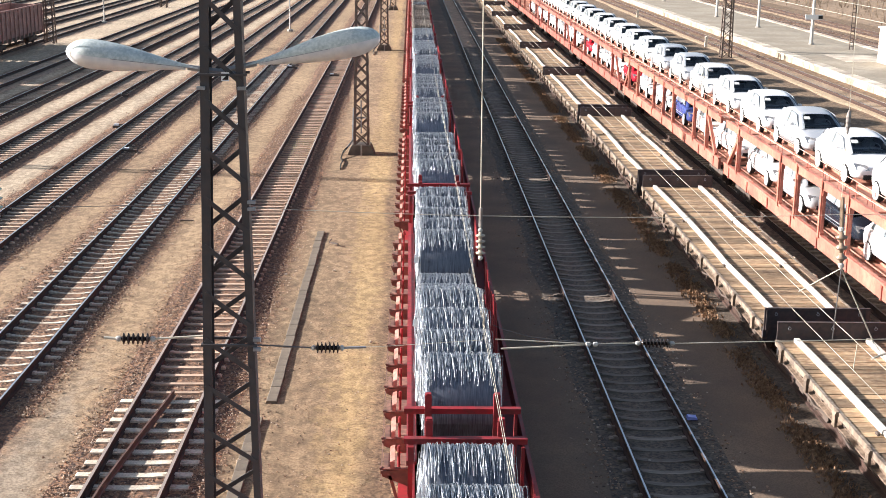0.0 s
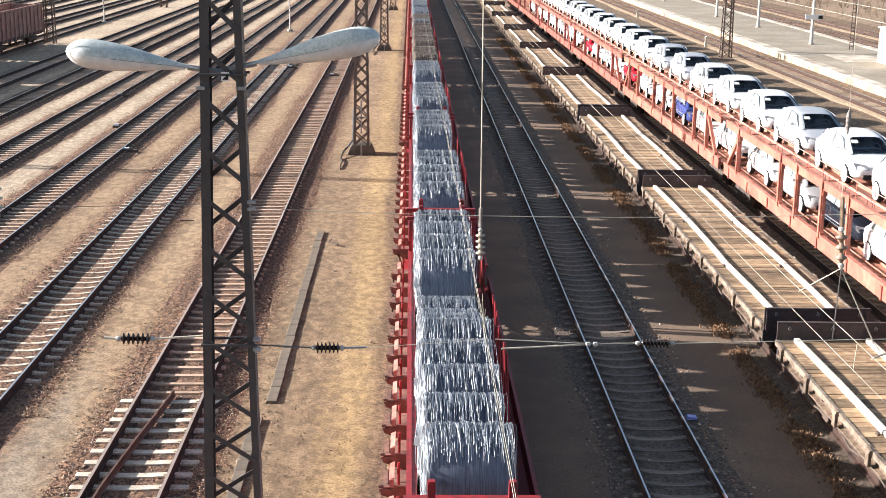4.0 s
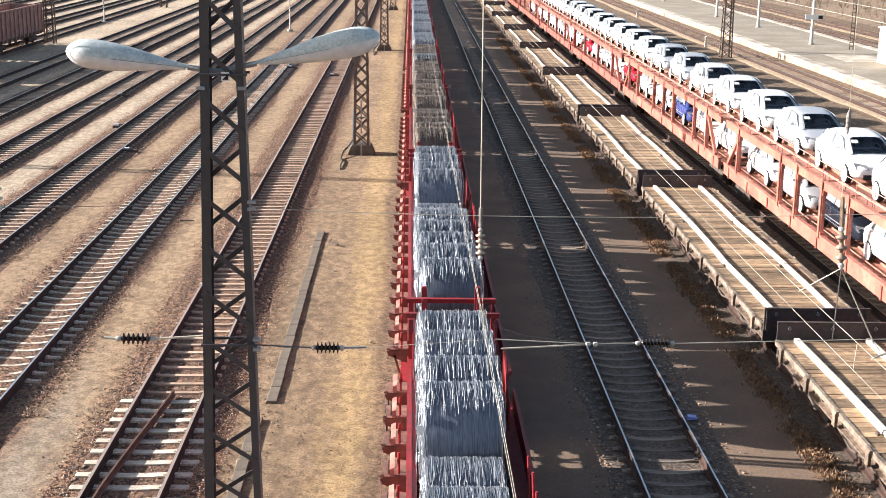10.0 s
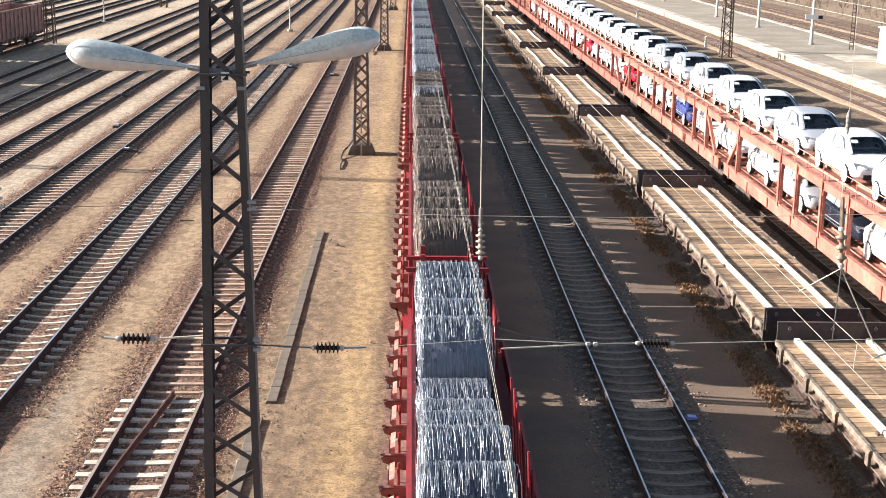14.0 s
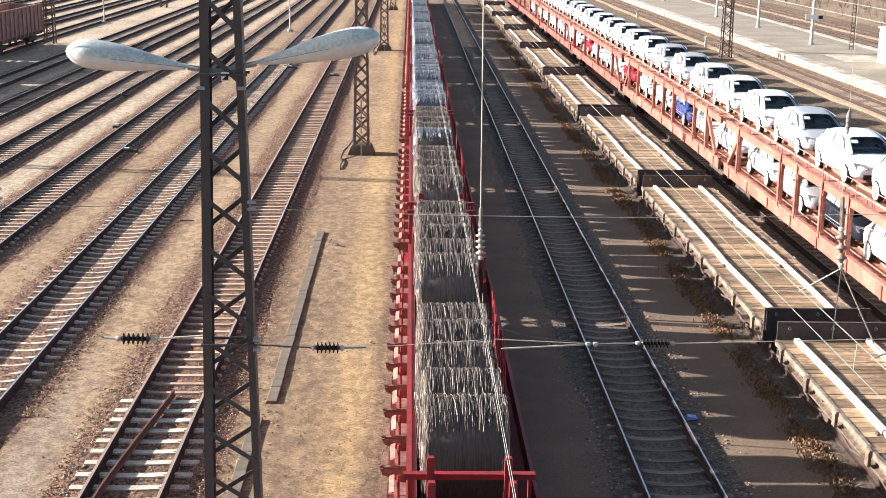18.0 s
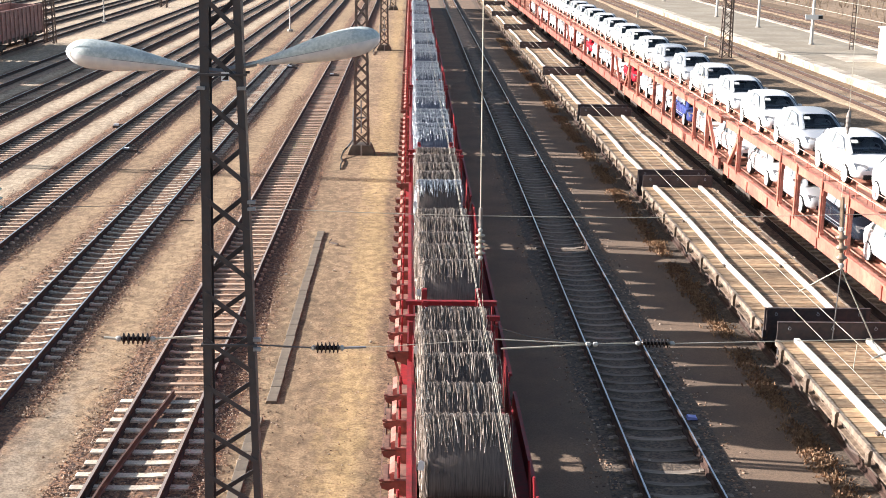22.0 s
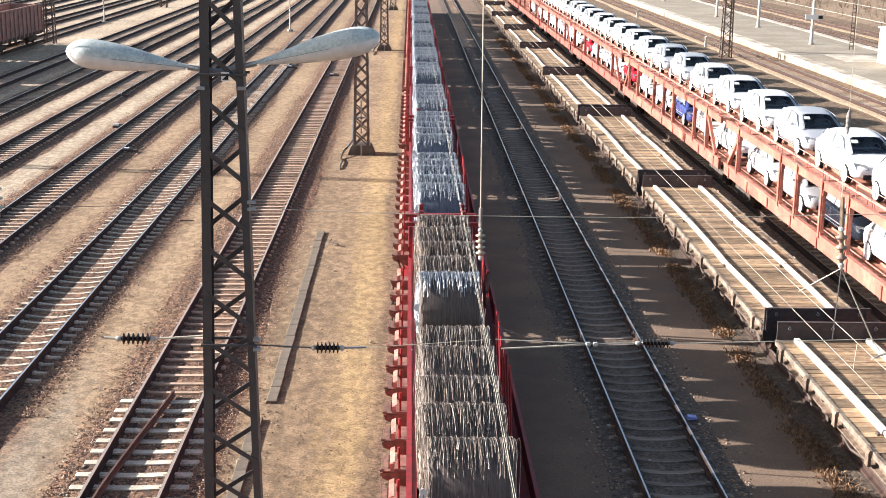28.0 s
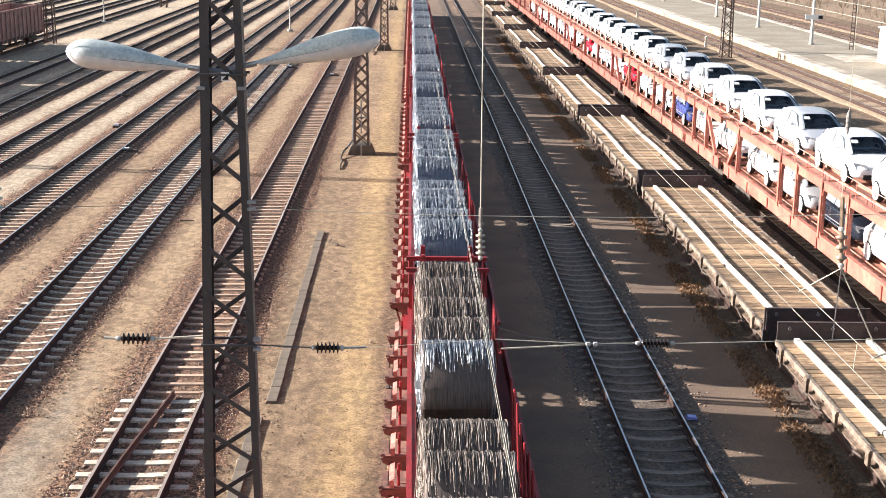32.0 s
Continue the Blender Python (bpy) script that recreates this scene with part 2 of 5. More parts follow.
M_SCREEN = clear_glass("tinted_windscreen", (0.86, 0.90, 0.92))
M_LINING = mat("dark_cabin_lining", (0.085, 0.088, 0.10), (0.06, 0.062, 0.072), 3.0, 0.9)
M_SEAT = mat("grey_seat_cloth", (0.50, 0.51, 0.53), (0.36, 0.37, 0.39), 8.0, 0.95)
# Opaque pale colour stands for the sky mirrored in the side windows.
M_SIDEGLASS = mat("sky_toned_side_glass", (0.36, 0.41, 0.45), (0.24, 0.28, 0.31), 2.0, 0.08, spec=0.8)
M_TYRE = mat("black_tyre", (0.02, 0.02, 0.02), (0.015, 0.015, 0.015), 5.0, 0.85)
M_RIM = mat("pale_wheel_cover", (0.82, 0.82, 0.82), (0.74, 0.74, 0.75), 5.0, 0.35, 0.1)
M_LAMP = mat("aluminium_lamp_housing", (0.58, 0.64, 0.61), (0.42, 0.48, 0.465), 9.0, 0.5, 0.1, fine=(0.74, 0.77, 0.74), fine_scale=30, fine_mix=0.6)
M_DIFFUSER = mat("milky_lamp_bowl", (0.80, 0.81, 0.82), (0.66, 0.68, 0.71), 8.0, 0.3)
M_WIRELINE = mat("pale_overhead_wire", (0.62, 0.57, 0.47), (0.5, 0.46, 0.38), 3.0, 0.5, 0.3)
M_WIREDARK = mat("dark_overhead_wire", (0.16, 0.15, 0.15), (0.1, 0.1, 0.1), 3.0, 0.6, 0.3)
M_PORCELAIN = mat("cream_porcelain", (0.54, 0.47, 0.37), (0.34, 0.29, 0.23), 9.0, 0.25)
M_PORCELAIN_DARK = mat("brown_porcelain", (0.05, 0.035, 0.03), (0.03, 0.02, 0.02), 9.0, 0.25)
M_CONCRETE = mat("grey_concrete", (0.42, 0.39, 0.35), (0.32, 0.29, 0.26), 2.0, 0.9, bump=0.2, fine=(0.2, 0.18, 0.15), fine_scale=12)
M_PLATFORM = mat("platform_surface", (0.385, 0.335, 0.26), (0.285, 0.24, 0.18), 0.3, 0.95, fine=(0.18, 0.15, 0.12), fine_scale=3.0, world_space=True)
M_PLASTER = mat("cream_plaster", (0.72, 0.66, 0.56), (0.62, 0.56, 0.47), 1.0, 0.9)
M_SCRUB = mat("dry_scrub", (0.20, 0.14, 0.095), (0.11, 0.08, 0.055), 0.8, 1.0, fine=(0.30, 0.22, 0.15), fine_scale=4.0, fine_mix=0.6, world_space=True)
M_FLATSIDE = mat("worn_wagon_sill", (0.17, 0.115, 0.08), (0.075, 0.05, 0.036), 2.0, 0.8, fine=(0.32, 0.24, 0.17), fine_scale=9, fine_mix=0.5)
M_POCKET = mat("rusty_stake_pocket", (0.23, 0.165, 0.12), (0.10, 0.072, 0.052), 3.0, 0.85, vary=0.3, fine=(0.32, 0.25, 0.18), fine_scale=11, fine_mix=0.45)
# Shaded copy of the carrier paint; also the far wagons' own dull red.
M_CARRIER_DULL = mat("shaded_dull_carrier_paint", (0.46, 0.15, 0.11), (0.32, 0.09, 0.068), 1.0, 0.7, fine=(0.20, 0.07, 0.05), fine_scale=5, fine_mix=0.4)
M_STAKE = mat("bright_red_stake_paint", (0.42, 0.035, 0.045), (0.30, 0.03, 0.035), 3.0, 0.5)
M_CARRIER_DECK = mat("worn_carrier_deck", (0.47, 0.215, 0.15), (0.33, 0.125, 0.085), 1.2, 0.7, fine=(0.50, 0.32, 0.235), fine_scale=5, fine_mix=0.5)
M_PALERAIL = mat("pale_hand_rail", (0.70, 0.50, 0.42), (0.6, 0.4, 0.33), 2.0, 0.5)
M_HEADLIGHT = mat("clear_headlight", (0.42, 0.45, 0.49), (0.28, 0.30, 0.33), 6.0, 0.1, 0.5)
M_PAPER = mat("white_paper", (0.85, 0.85, 0.84), (0.8, 0.8, 0.8), 5.0, 0.9)
M_PALEGREEN = mat("pale_green_glass", (0.45, 0.58, 0.52), (0.35, 0.47, 0.42), 6.0, 0.15)
M_GREYBOX = mat("grey_galvanised", (0.34, 0.36, 0.38), (0.25, 0.26, 0.28), 5.0, 0.5, 0.4)
M_PALEPOLE = mat("pale_galvanised_pole", (0.60, 0.58, 0.54), (0.48, 0.46, 0.43), 3.0, 0.6, 0.1)
M_PORCELAIN_GREY = mat("grey_porcelain", (0.30, 0.27, 0.25), (0.20, 0.18, 0.17), 9.0, 0.3)
M_CONCRETE_DARK = mat("dark_foundation", (0.16, 0.145, 0.125), (0.10, 0.09, 0.08), 3.0, 0.9)
M_FOOTING = mat("stained_footing", (0.17, 0.15, 0.125), (0.10, 0.085, 0.07), 3.0, 0.9, bump=0.2, fine=(0.12, 0.1, 0.08), fine_scale=14)
M_TROUGH = mat("trough_slab", (0.205, 0.165, 0.12), (0.13, 0.105, 0.078), 3.0, 0.9, vary=0.12, bump=0.2, fine=(0.14, 0.12, 0.1), fine_scale=14)
M_BLOCK = mat("platform_wall_block", (0.47, 0.37, 0.26), (0.27, 0.20, 0.14), 0.7, 0.9, vary=0.3, fine=(0.58, 0.50, 0.40), fine_scale=3.0, fine_mix=0.5, world_space=True)
M_COPING = mat("pale_coping", (0.64, 0.565, 0.46), (0.40, 0.335, 0.265), 0.8, 0.9, vary=0.25, world_space=True)
M_WEED = mat("dry_weed", (0.46, 0.29, 0.17), (0.17, 0.10, 0.06), 9.0, 1.0, world_space=True)
M_PLASTIC = mat("pale_blue_plastic", (0.38, 0.42, 0.85), (0.3, 0.34, 0.75), 5.0, 0.4)
# Brown paint lightened, to hold the haze over these distant wagons.
M_GONDOLA = mat("brown_wagon_paint", (0.42, 0.25, 0.215), (0.30, 0.165, 0.14), 1.5, 0.75, fine=(0.22, 0.12, 0.09), fine_scale=7, fine_mix=0.4)

def by_island(m, colours):
    """Gives every loose piece of a joined mesh a colour of its own."""
    n, l = m.node_tree.nodes, m.node_tree.links
    geo, ramp = n.new("ShaderNodeNewGeometry"), n.new("ShaderNodeValToRGB")
    ramp.color_ramp.elements[0].color, ramp.color_ramp.elements[1].color = (*colours[0], 1), (*colours[-1], 1)
    for i, c in enumerate(colours[1:-1]):
        ramp.color_ramp.elements.new((i + 1) / (len(colours) - 1)).color = (*c, 1)
    l.new(geo.outputs["Random Per Island"], ramp.inputs[0])
    l.new(ramp.outputs[0], n["Principled BSDF"].inputs["Base Color"])


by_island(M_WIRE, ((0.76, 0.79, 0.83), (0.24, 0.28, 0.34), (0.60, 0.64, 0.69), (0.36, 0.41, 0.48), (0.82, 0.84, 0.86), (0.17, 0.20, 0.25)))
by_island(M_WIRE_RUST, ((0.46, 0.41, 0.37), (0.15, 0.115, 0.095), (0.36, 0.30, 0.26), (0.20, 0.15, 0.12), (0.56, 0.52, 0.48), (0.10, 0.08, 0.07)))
by_island(M_STONE, ((0.10, 0.065, 0.05), (0.30, 0.18, 0.115), (0.44, 0.29, 0.19), (0.22, 0.15, 0.11), (0.60, 0.47, 0.36)))

# ---- mesh tools ----
def box(bm, x0, x1, y0, y1, z0, z1, m=None):
    v = [bm.verts.new(c) for c in ((x0, y0, z0), (x1, y0, z0), (x1, y1, z0), (x0, y1, z0), (x0, y0, z1), (x1, y0, z1), (x1, y1, z1), (x0, y1, z1))]
    for f in ((3, 2, 1, 0), (4, 5, 6, 7), (0, 1, 5, 4), (1, 2, 6, 5), (2, 3, 7, 6), (3, 0, 4, 7)):
        bm.faces.new([v[i] for i in f])
    if m is not None:
        bmesh.ops.transform(bm, matrix=m, verts=v)
    return v


def rod(bm, a, b, r, n=6, r2=None):
    """A round bar from a to b."""
    a, b = Vector(a), Vector(b)
    q = (b - a).to_track_quat("Z", "Y")
    rings = []
    for p, rr in ((a, r), (b, r if r2 is None else r2)):
        rings.append([bm.verts.new(p + q @ Vector((rr * math.cos(2 * math.pi * i / n), rr * math.sin(2 * math.pi * i / n), 0))) for i in range(n)])
    for i in range(n):
        bm.faces.new((rings[0][i], rings[0][(i + 1) % n], rings[1][(i + 1) % n], rings[1][i]))
    bm.faces.new(rings[0][::-1])
    bm.faces.new(rings[1])


def bar(bm, a, b, w, d=None):
    """A square bar from a to b."""
    a, b = Vector(a), Vector(b)
    d = d or w
    box(bm, -w / 2, w / 2, -d / 2, d / 2, 0, (b - a).length, Matrix.Translation(a) @ (b - a).to_track_quat("Z", "Y").to_matrix().to_4x4())


def prism(bm, outline, y0, y1):
    """An outline of (x, z) drawn along y."""
    f = [bm.verts.new((x, y0, z)) for x, z in outline]
    k = [bm.verts.new((x, y1, z)) for x, z in outline]
    n = len(outline)
    for i in range(n):
        bm.faces.new((f[i], f[(i + 1) % n], k[(i + 1) % n], k[i]))
    bm.faces.new(f[::-1])
    bm.faces.new(k)


def lathe(bm, profile, n=14, axis="Z", at=(0, 0, 0)):
    """A turned body: profile of (radius, height) along the axis."""
    rings = []
    for r, h in profile:
        ring = []
        for i in range(n):
            c, s = r * math.cos(2 * math.pi * i / n), r * math.sin(2 * math.pi * i / n)
            p = {"Z": (c, s, h), "X": (h, c, s), "Y": (c, h, s)}[axis]
            ring.append(bm.verts.new(Vector(at) + Vector(p)))
        rings.append(ring)
    for a, b in zip(rings, rings[1:]):
        for i in range(n):
            bm.faces.new((a[i], a[(i + 1) % n], b[(i + 1) % n], b[i]))
    bm.faces.new(rings[0][::-1])
    bm.faces.new(rings[-1])


def loft(bm, outline, a, b):
    """An outline of (x, y) drawn from point a up to point b."""
    lo = [bm.verts.new((a[0] + x, a[1] + y, a[2])) for x, y in outline]
    hi = [bm.verts.new((b[0] + x, b[1] + y, b[2])) for x, y in outline]
    n = len(outline)
    for i in range(n):
        bm.faces.new((lo[i], lo[(i + 1) % n], hi[(i + 1) % n], hi[i]))
    bm.faces.new(lo[::-1])
    bm.faces.new(hi)


def mesh_of(bm, name, material, smooth=False):
    bmesh.ops.recalc_face_normals(bm, faces=bm.faces)
    me = bpy.data.meshes.new(name)
    bm.to_mesh(me)
    bm.free()
    me.materials.append(material)
    if smooth:
        me.polygons.foreach_set("use_smooth", [True] * len(me.polygons))
    return me


def part(name, bm, material, parent=None, label="", smooth=False):
    """Links a bmesh (or a ready mesh) as one mesh object under a thing or a part."""
    me = bm if isinstance(bm, bpy.types.Mesh) else mesh_of(bm, name, material, smooth)
    ob = new(name, me)
    ob.parent = parent
    if label:
        ob["label"] = label
    return ob


def thing(name, label, category, group="", kind="", at=None):
    ob = tagged(new(name), label, category, group, kind)
    if at is not None:
        ob.matrix_world = at
    return ob


def B():
    return bmesh.new()

# ---- ground ----
bm = B()
xs = [-1500, -300, -120] + [x * 4.0 for x in range(-25, 26)] + [120, 300, 1500]
ys = [-300, -60] + [y * 5.0 for y in range(-4, 61)] + [400, 700, 1200, 3000]
grid = [[bm.verts.new((x, y, 0.03 * noise.noise((x * 0.23, y * 0.17, 0.3)) - 0.06 if -110 < x < 110 and -30 < y < 310 else -0.07)) for x in xs] for y in ys]
for j in range(len(ys) - 1):
    for i in range(len(xs) - 1):
        bm.faces.new((grid[j][i], grid[j][i + 1], grid[j + 1][i + 1], grid[j + 1][i]))
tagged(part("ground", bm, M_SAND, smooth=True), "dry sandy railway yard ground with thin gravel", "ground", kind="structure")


# Ground strip whose colour carries the coil train's shade, darker than the sand.
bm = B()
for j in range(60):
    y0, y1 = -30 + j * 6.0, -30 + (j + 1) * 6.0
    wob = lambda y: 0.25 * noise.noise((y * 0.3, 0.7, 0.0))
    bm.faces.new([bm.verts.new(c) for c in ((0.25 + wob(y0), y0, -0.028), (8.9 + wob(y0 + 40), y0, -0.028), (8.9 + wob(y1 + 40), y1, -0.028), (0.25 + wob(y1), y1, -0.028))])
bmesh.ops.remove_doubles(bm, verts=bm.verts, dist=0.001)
tagged(part("shade_toned_strip", bm, M_SHADE_DIRT), "fine dirt between the running tracks, its colour darkened for the train's shade", "ground", kind="structure")

# ---- tracks ----
def rail_mesh(y0, y1, top_material, shine=0.030):
    bm = B()
    prism(bm, [(-0.07, -0.024), (0.07, -0.024), (0.07, 0.03), (0.012, 0.05), (0.012, 0.155), (0.036, 0.168), (0.036, 0.196), (shine, 0.2),
               (-shine, 0.2), (-0.036, 0.196), (-0.036, 0.168), (-0.012, 0.155), (-0.012, 0.05), (-0.07, 0.03)], y0, y1)
    me = mesh_of(bm, "rail", M_RAILSIDE)
    me.materials.append(top_material)
    for p in me.polygons:
        if p.normal.z > 0.9 and p.center.z > 0.199:
            p.material_index = 1
    return me


def sleeper_mesh(material, wide=0.20, length=2.5, h=0.02, dip=0.0):
    """A sleeper with fastenings; concrete ones dip in the middle."""
    bm = B()
    half = length / 2
    top = [(half, h - 0.015), (half - 0.02, h)]
    if dip:
        top += [(0.52, h), (0.38, h - dip * 0.6), (0.2, h - dip), (-0.2, h - dip), (-0.38, h - dip * 0.6), (-0.52, h)]
    top += [(-half + 0.02, h), (-half, h - 0.015)]
    prism(bm, [(-half, -0.10), (half, -0.10)] + top, -wide / 2, wide / 2)
    for s in (-1, 1):
        for o in (-0.11, 0.11):
            box(bm, s * GAUGE + o - 0.045, s * GAUGE + o + 0.045, -0.06, 0.06, h, h + 0.022)
    return mesh_of(bm, "sleeper", material)


SLEEPER = sleeper_mesh(M_SLEEPER, 0.15, 1.9)
SLEEPER_TAN = sleeper_mesh(M_SLEEPER_TAN, 0.14, 1.85)
SLEEPER_PALE = sleeper_mesh(M_SLEEPER_PALE, 0.20, 2.35, 0.02, 0.015)
SLEEPER_GREY = sleeper_mesh(M_SLEEPER_GREY, 0.13, 2.35, 0.025, 0.04)
SLEEPER_DARK = sleeper_mesh(M_SLEEPER_DARK, 0.17, 2.0, 0.025, 0.04)
RAIL_MID = rail_mesh(-30, 330, M_RAILTOP, 0.019)
RAIL_LONG = rail_mesh(-142, 330, M_RAILTOP, 0.024)
RAIL_BRIGHT, RAIL_DULL = rail_mesh(-30, 330, M_RAILTOP, 0.024), rail_mesh(-30, 330, M_RAILRUST)


def track(x, y_near, y_far, bright=True, first=0.0, label="railway track with steel rails on weathered sleepers in rusty ballast"):
    t = thing("track", label, "railway track", "yard tracks", "structure", pose(x, 0, 0))
    bm = B()
    e = 0.35 if x == X_COIL else 0.0
    cuts = []
    start = -142.5 if x == X_COIL else -30.0
    for j in range(round((331.5 - start) / 1.5)):             # uneven shoulders
        y = start + j * 1.5
        lo, hi = 0.22 * noise.noise((x, y * 0.45, 1.0)), 0.22 * noise.noise((x, y * 0.45, 7.0))
        cuts.append([bm.verts.new(c) for c in ((-1.95 + e + lo, y, -0.12), (1.95 + hi, y, -0.12), (1.32 + hi, y, -0.022), (-1.32 + e + lo, y, -0.022))])
    for p, q in zip(cuts, cuts[1:]):
        for i in range(4):
            bm.faces.new((p[i], q[i], q[(i + 1) % 4], p[(i + 1) % 4]))
    part("ballast_bed", bm, M_BALLAST_SHADE if x in (X_FREE, X_FLAT) else M_BALLAST if x in LEFT_TRACKS[:5] or x == X_COIL else M_BALLAST_SAND if x in RIGHT_TRACKS else M_BALLAST_PALE, t)
    for s in (-1, 1):
        part("rail", RAIL_LONG if x == X_COIL else RAIL_MID if x == X_FREE else RAIL_BRIGHT if bright else RAIL_DULL, None, t).location.x = s * GAUGE
    rest = []
    for i in range(-63, int((330 - 8) / 0.6)):
        y = 8 + first + i * 0.6
        pale = x == LEFT_TRACKS[0] and y < 29.2
        if y_near <= y <= y_far:
            o = part("sleeper", SLEEPER_PALE if pale else SLEEPER_GREY if x == LEFT_TRACKS[1] else SLEEPER_DARK if x == X_FREE else SLEEPER_TAN if x == LEFT_TRACKS[0] else SLEEPER, None, t)
            o.matrix_local = pose(random.uniform(-0.03, 0.03), y + random.uniform(-0.02, 0.02), random.uniform(-0.008, 0.006), 0, 0, random.uniform(-0.7, 0.7))
        elif y > y_far or y < y_near:
            rest.append(y)
    if rest:
        bm = B()
        for y in rest:
            box(bm, -0.80, 0.80, y - 0.075, y + 0.075, -0.1, 0.012)
        tagged(part("sleepers", bm, M_SLEEPER, t), kind="stuff")
    return t


track(X_FREE, 18, 120, first=0.20)
track(X_COIL, 60, 60)
track(X_FLAT, 60, 60, False)
track(X_CARRIER, 60, 60, False)
for i, x in enumerate(LEFT_TRACKS):
    track(x, (20, 30, 40, 50, 60)[i] if i < 5 else 400, (130, 130, 120, 110, 100)[i] if i < 5 else 60, i not in (0,), (0.55, 0.1, 0.3, 0.2, 0.4)[i % 5])
for x in RIGHT_TRACKS:
    track(x, 400, 50, True)
# ---- the moving freight train with wire coils ----
PITCH_W = 18.90               # wagon length over buffers
JOINT = 38.70                 # centre of a coupling at the start
GONE = [0.0, 5.96, 11.68, 17.17, 22.46, 27.56, 32.47, 37.2, 41.76, 46.15, 50.38, 54.45, 58.35, 62.09, 65.67, 69.08, 72.33, 75.42, 78.34, 81.09, 83.68, 86.1, 88.35, 90.45, 92.39, 94.18, 95.83, 97.35, 98.75, 100.05, 101.26, 102.4, 103.5]
MOVING = []                   # (thing, x, y at the start, z, turn)


def oval(a, ry, rz):
    """A roll seen from its end: settled, widest a little below its middle."""
    c, s = math.cos(a), math.sin(a)
    n = 1.75 if s > 0 else 1.0
    return ry * math.copysign(abs(c) ** (2 / n), c), (rz + 0.04 if s > 0 else rz - 0.04) * math.copysign(abs(s) ** (2 / n), s) - 0.04


COIL_HALF, COIL_RY, COIL_RZ = 0.635, 0.699, 0.97


def coil_meshes(seed):
    """One roll of wire rod, its axis across the wagon: dense body, loose outer turns hanging over the top, ragged ends."""
    rnd = random.Random(seed)
    half = COIL_HALF
    bm = B()
    n = 40
    rings = []
    prof = [(-half + 0.30, 0.05), (-half + 0.28, 0.42), (-half + 0.02, 0.55), (-half, 0.78), (-half + 0.015, 0.94), (-half * 0.85, 0.972), (-half * 0.2, 0.976), (half * 0.2, 0.976),
            (half * 0.85, 0.972), (half - 0.015, 0.94), (half, 0.78), (half - 0.02, 0.55), (half - 0.28, 0.42), (half - 0.30, 0.05)]
    for x, k in prof:
        ring = []
        for i in range(n):
            y, z = oval(2 * math.pi * i / n, COIL_RY, COIL_RZ)
            w = k * (1 + 0.015 * rnd.uniform(-1, 1))
            ring.append(bm.verts.new((x + rnd.uniform(-0.012, 0.012), y * w, z * w)))
        rings.append(ring)
    for a, b in zip(rings, rings[1:]):
        for i in range(n):
            bm.faces.new((a[i], a[(i + 1) % n], b[(i + 1) % n], b[i]))
    bm.faces.new(rings[0][::-1])
    bm.faces.new(rings[-1])
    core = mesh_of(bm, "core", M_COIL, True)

    def strand(bm, x, a0, a1, sag, r, tilt, ph, wob, seg):
        prev = None
        for i in range(seg + 1):
            a = a0 + (a1 - a0) * i / seg
            y, z = oval(a, COIL_RY, COIL_RZ)
            w = sag + wob * math.sin(3 * a + ph) + 0.004 * rnd.uniform(-1, 1)
            cen = Vector((x + tilt * math.cos(a) + 0.025 * math.sin(a * 2.3 + ph), y * w, z * w))
            out = Vector((0, y, z)).normalized()
            ring = [bm.verts.new(cen + out * r), bm.verts.new(cen - out * r * 0.5 + Vector((r, 0, 0))), bm.verts.new(cen - out * r * 0.5 - Vector((r, 0, 0)))]
            if prev:
                for j in range(3):
                    bm.faces.new((prev[j], prev[(j + 1) % 3], ring[(j + 1) % 3], ring[j]))
            prev = ring

    loops, fronts = B(), B()
    for k in range(265):                                       # loose strands over the top, ending raggedly on both sides
        x = -half + 2 * half * (k + rnd.random()) / 265
        reach = rnd.choice((0.45, 0.6, 0.75, 0.9)) + rnd.uniform(0, 0.2)
        strand(loops, x, reach, math.pi - rnd.choice((1.35, 1.25, 1.2, 1.1, 1.05, 0.95, 0.8)) + rnd.uniform(-0.1, 0.1), rnd.uniform(0.975, 1.03), rnd.uniform(0.0022, 0.0060), rnd.uniform(-0.06, 0.06), rnd.uniform(0, 6.28), rnd.uniform(0, 0.026), 11)
    for k in range(40):                                       # ragged turns round the two ends
        s = -1 if k % 3 else 1
        strand(loops, s * (half + rnd.uniform(-0.06, 0.05)), rnd.uniform(-1.5, 0.2), math.pi + rnd.uniform(-0.2, 1.5), rnd.uniform(0.62, 1.0), rnd.uniform(0.003, 0.0062), rnd.uniform(-0.05, 0.05), rnd.uniform(0, 6.28), 0.02, 16)
    for k in range(26):                                       # fine tight turns all the way round
        strand(fronts, -half * 0.95 + 1.9 * half * (k + rnd.random() * 0.6) / 26, 0, 2 * math.pi, 0.965, 0.006, 0.0, 0.0, 0.0, 30)
    loops = mesh_of(loops, "wire_fringe", M_WIRE, True)
    rusty = loops.copy()
    rusty.materials.clear()
    rusty.materials.append(M_WIRE_RUST)
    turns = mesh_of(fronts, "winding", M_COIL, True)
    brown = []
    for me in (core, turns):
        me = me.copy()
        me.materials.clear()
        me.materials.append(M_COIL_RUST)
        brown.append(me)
    return core, loops, rusty, turns, brown[0], brown[1]


COILS = [coil_meshes(s) for s in range(5)]


tag = B()                     # creased tag tied to the end of a roll
prism(tag, [(-COIL_HALF - 0.11, 0.30), (-COIL_HALF - 0.02, 0.28), (-COIL_HALF, 0.42), (-COIL_HALF - 0.06, 0.455), (-COIL_HALF - 0.10, 0.43)], -0.60, -0.594)
TAG = mesh_of(tag, "paper_tag", M_PAPER)


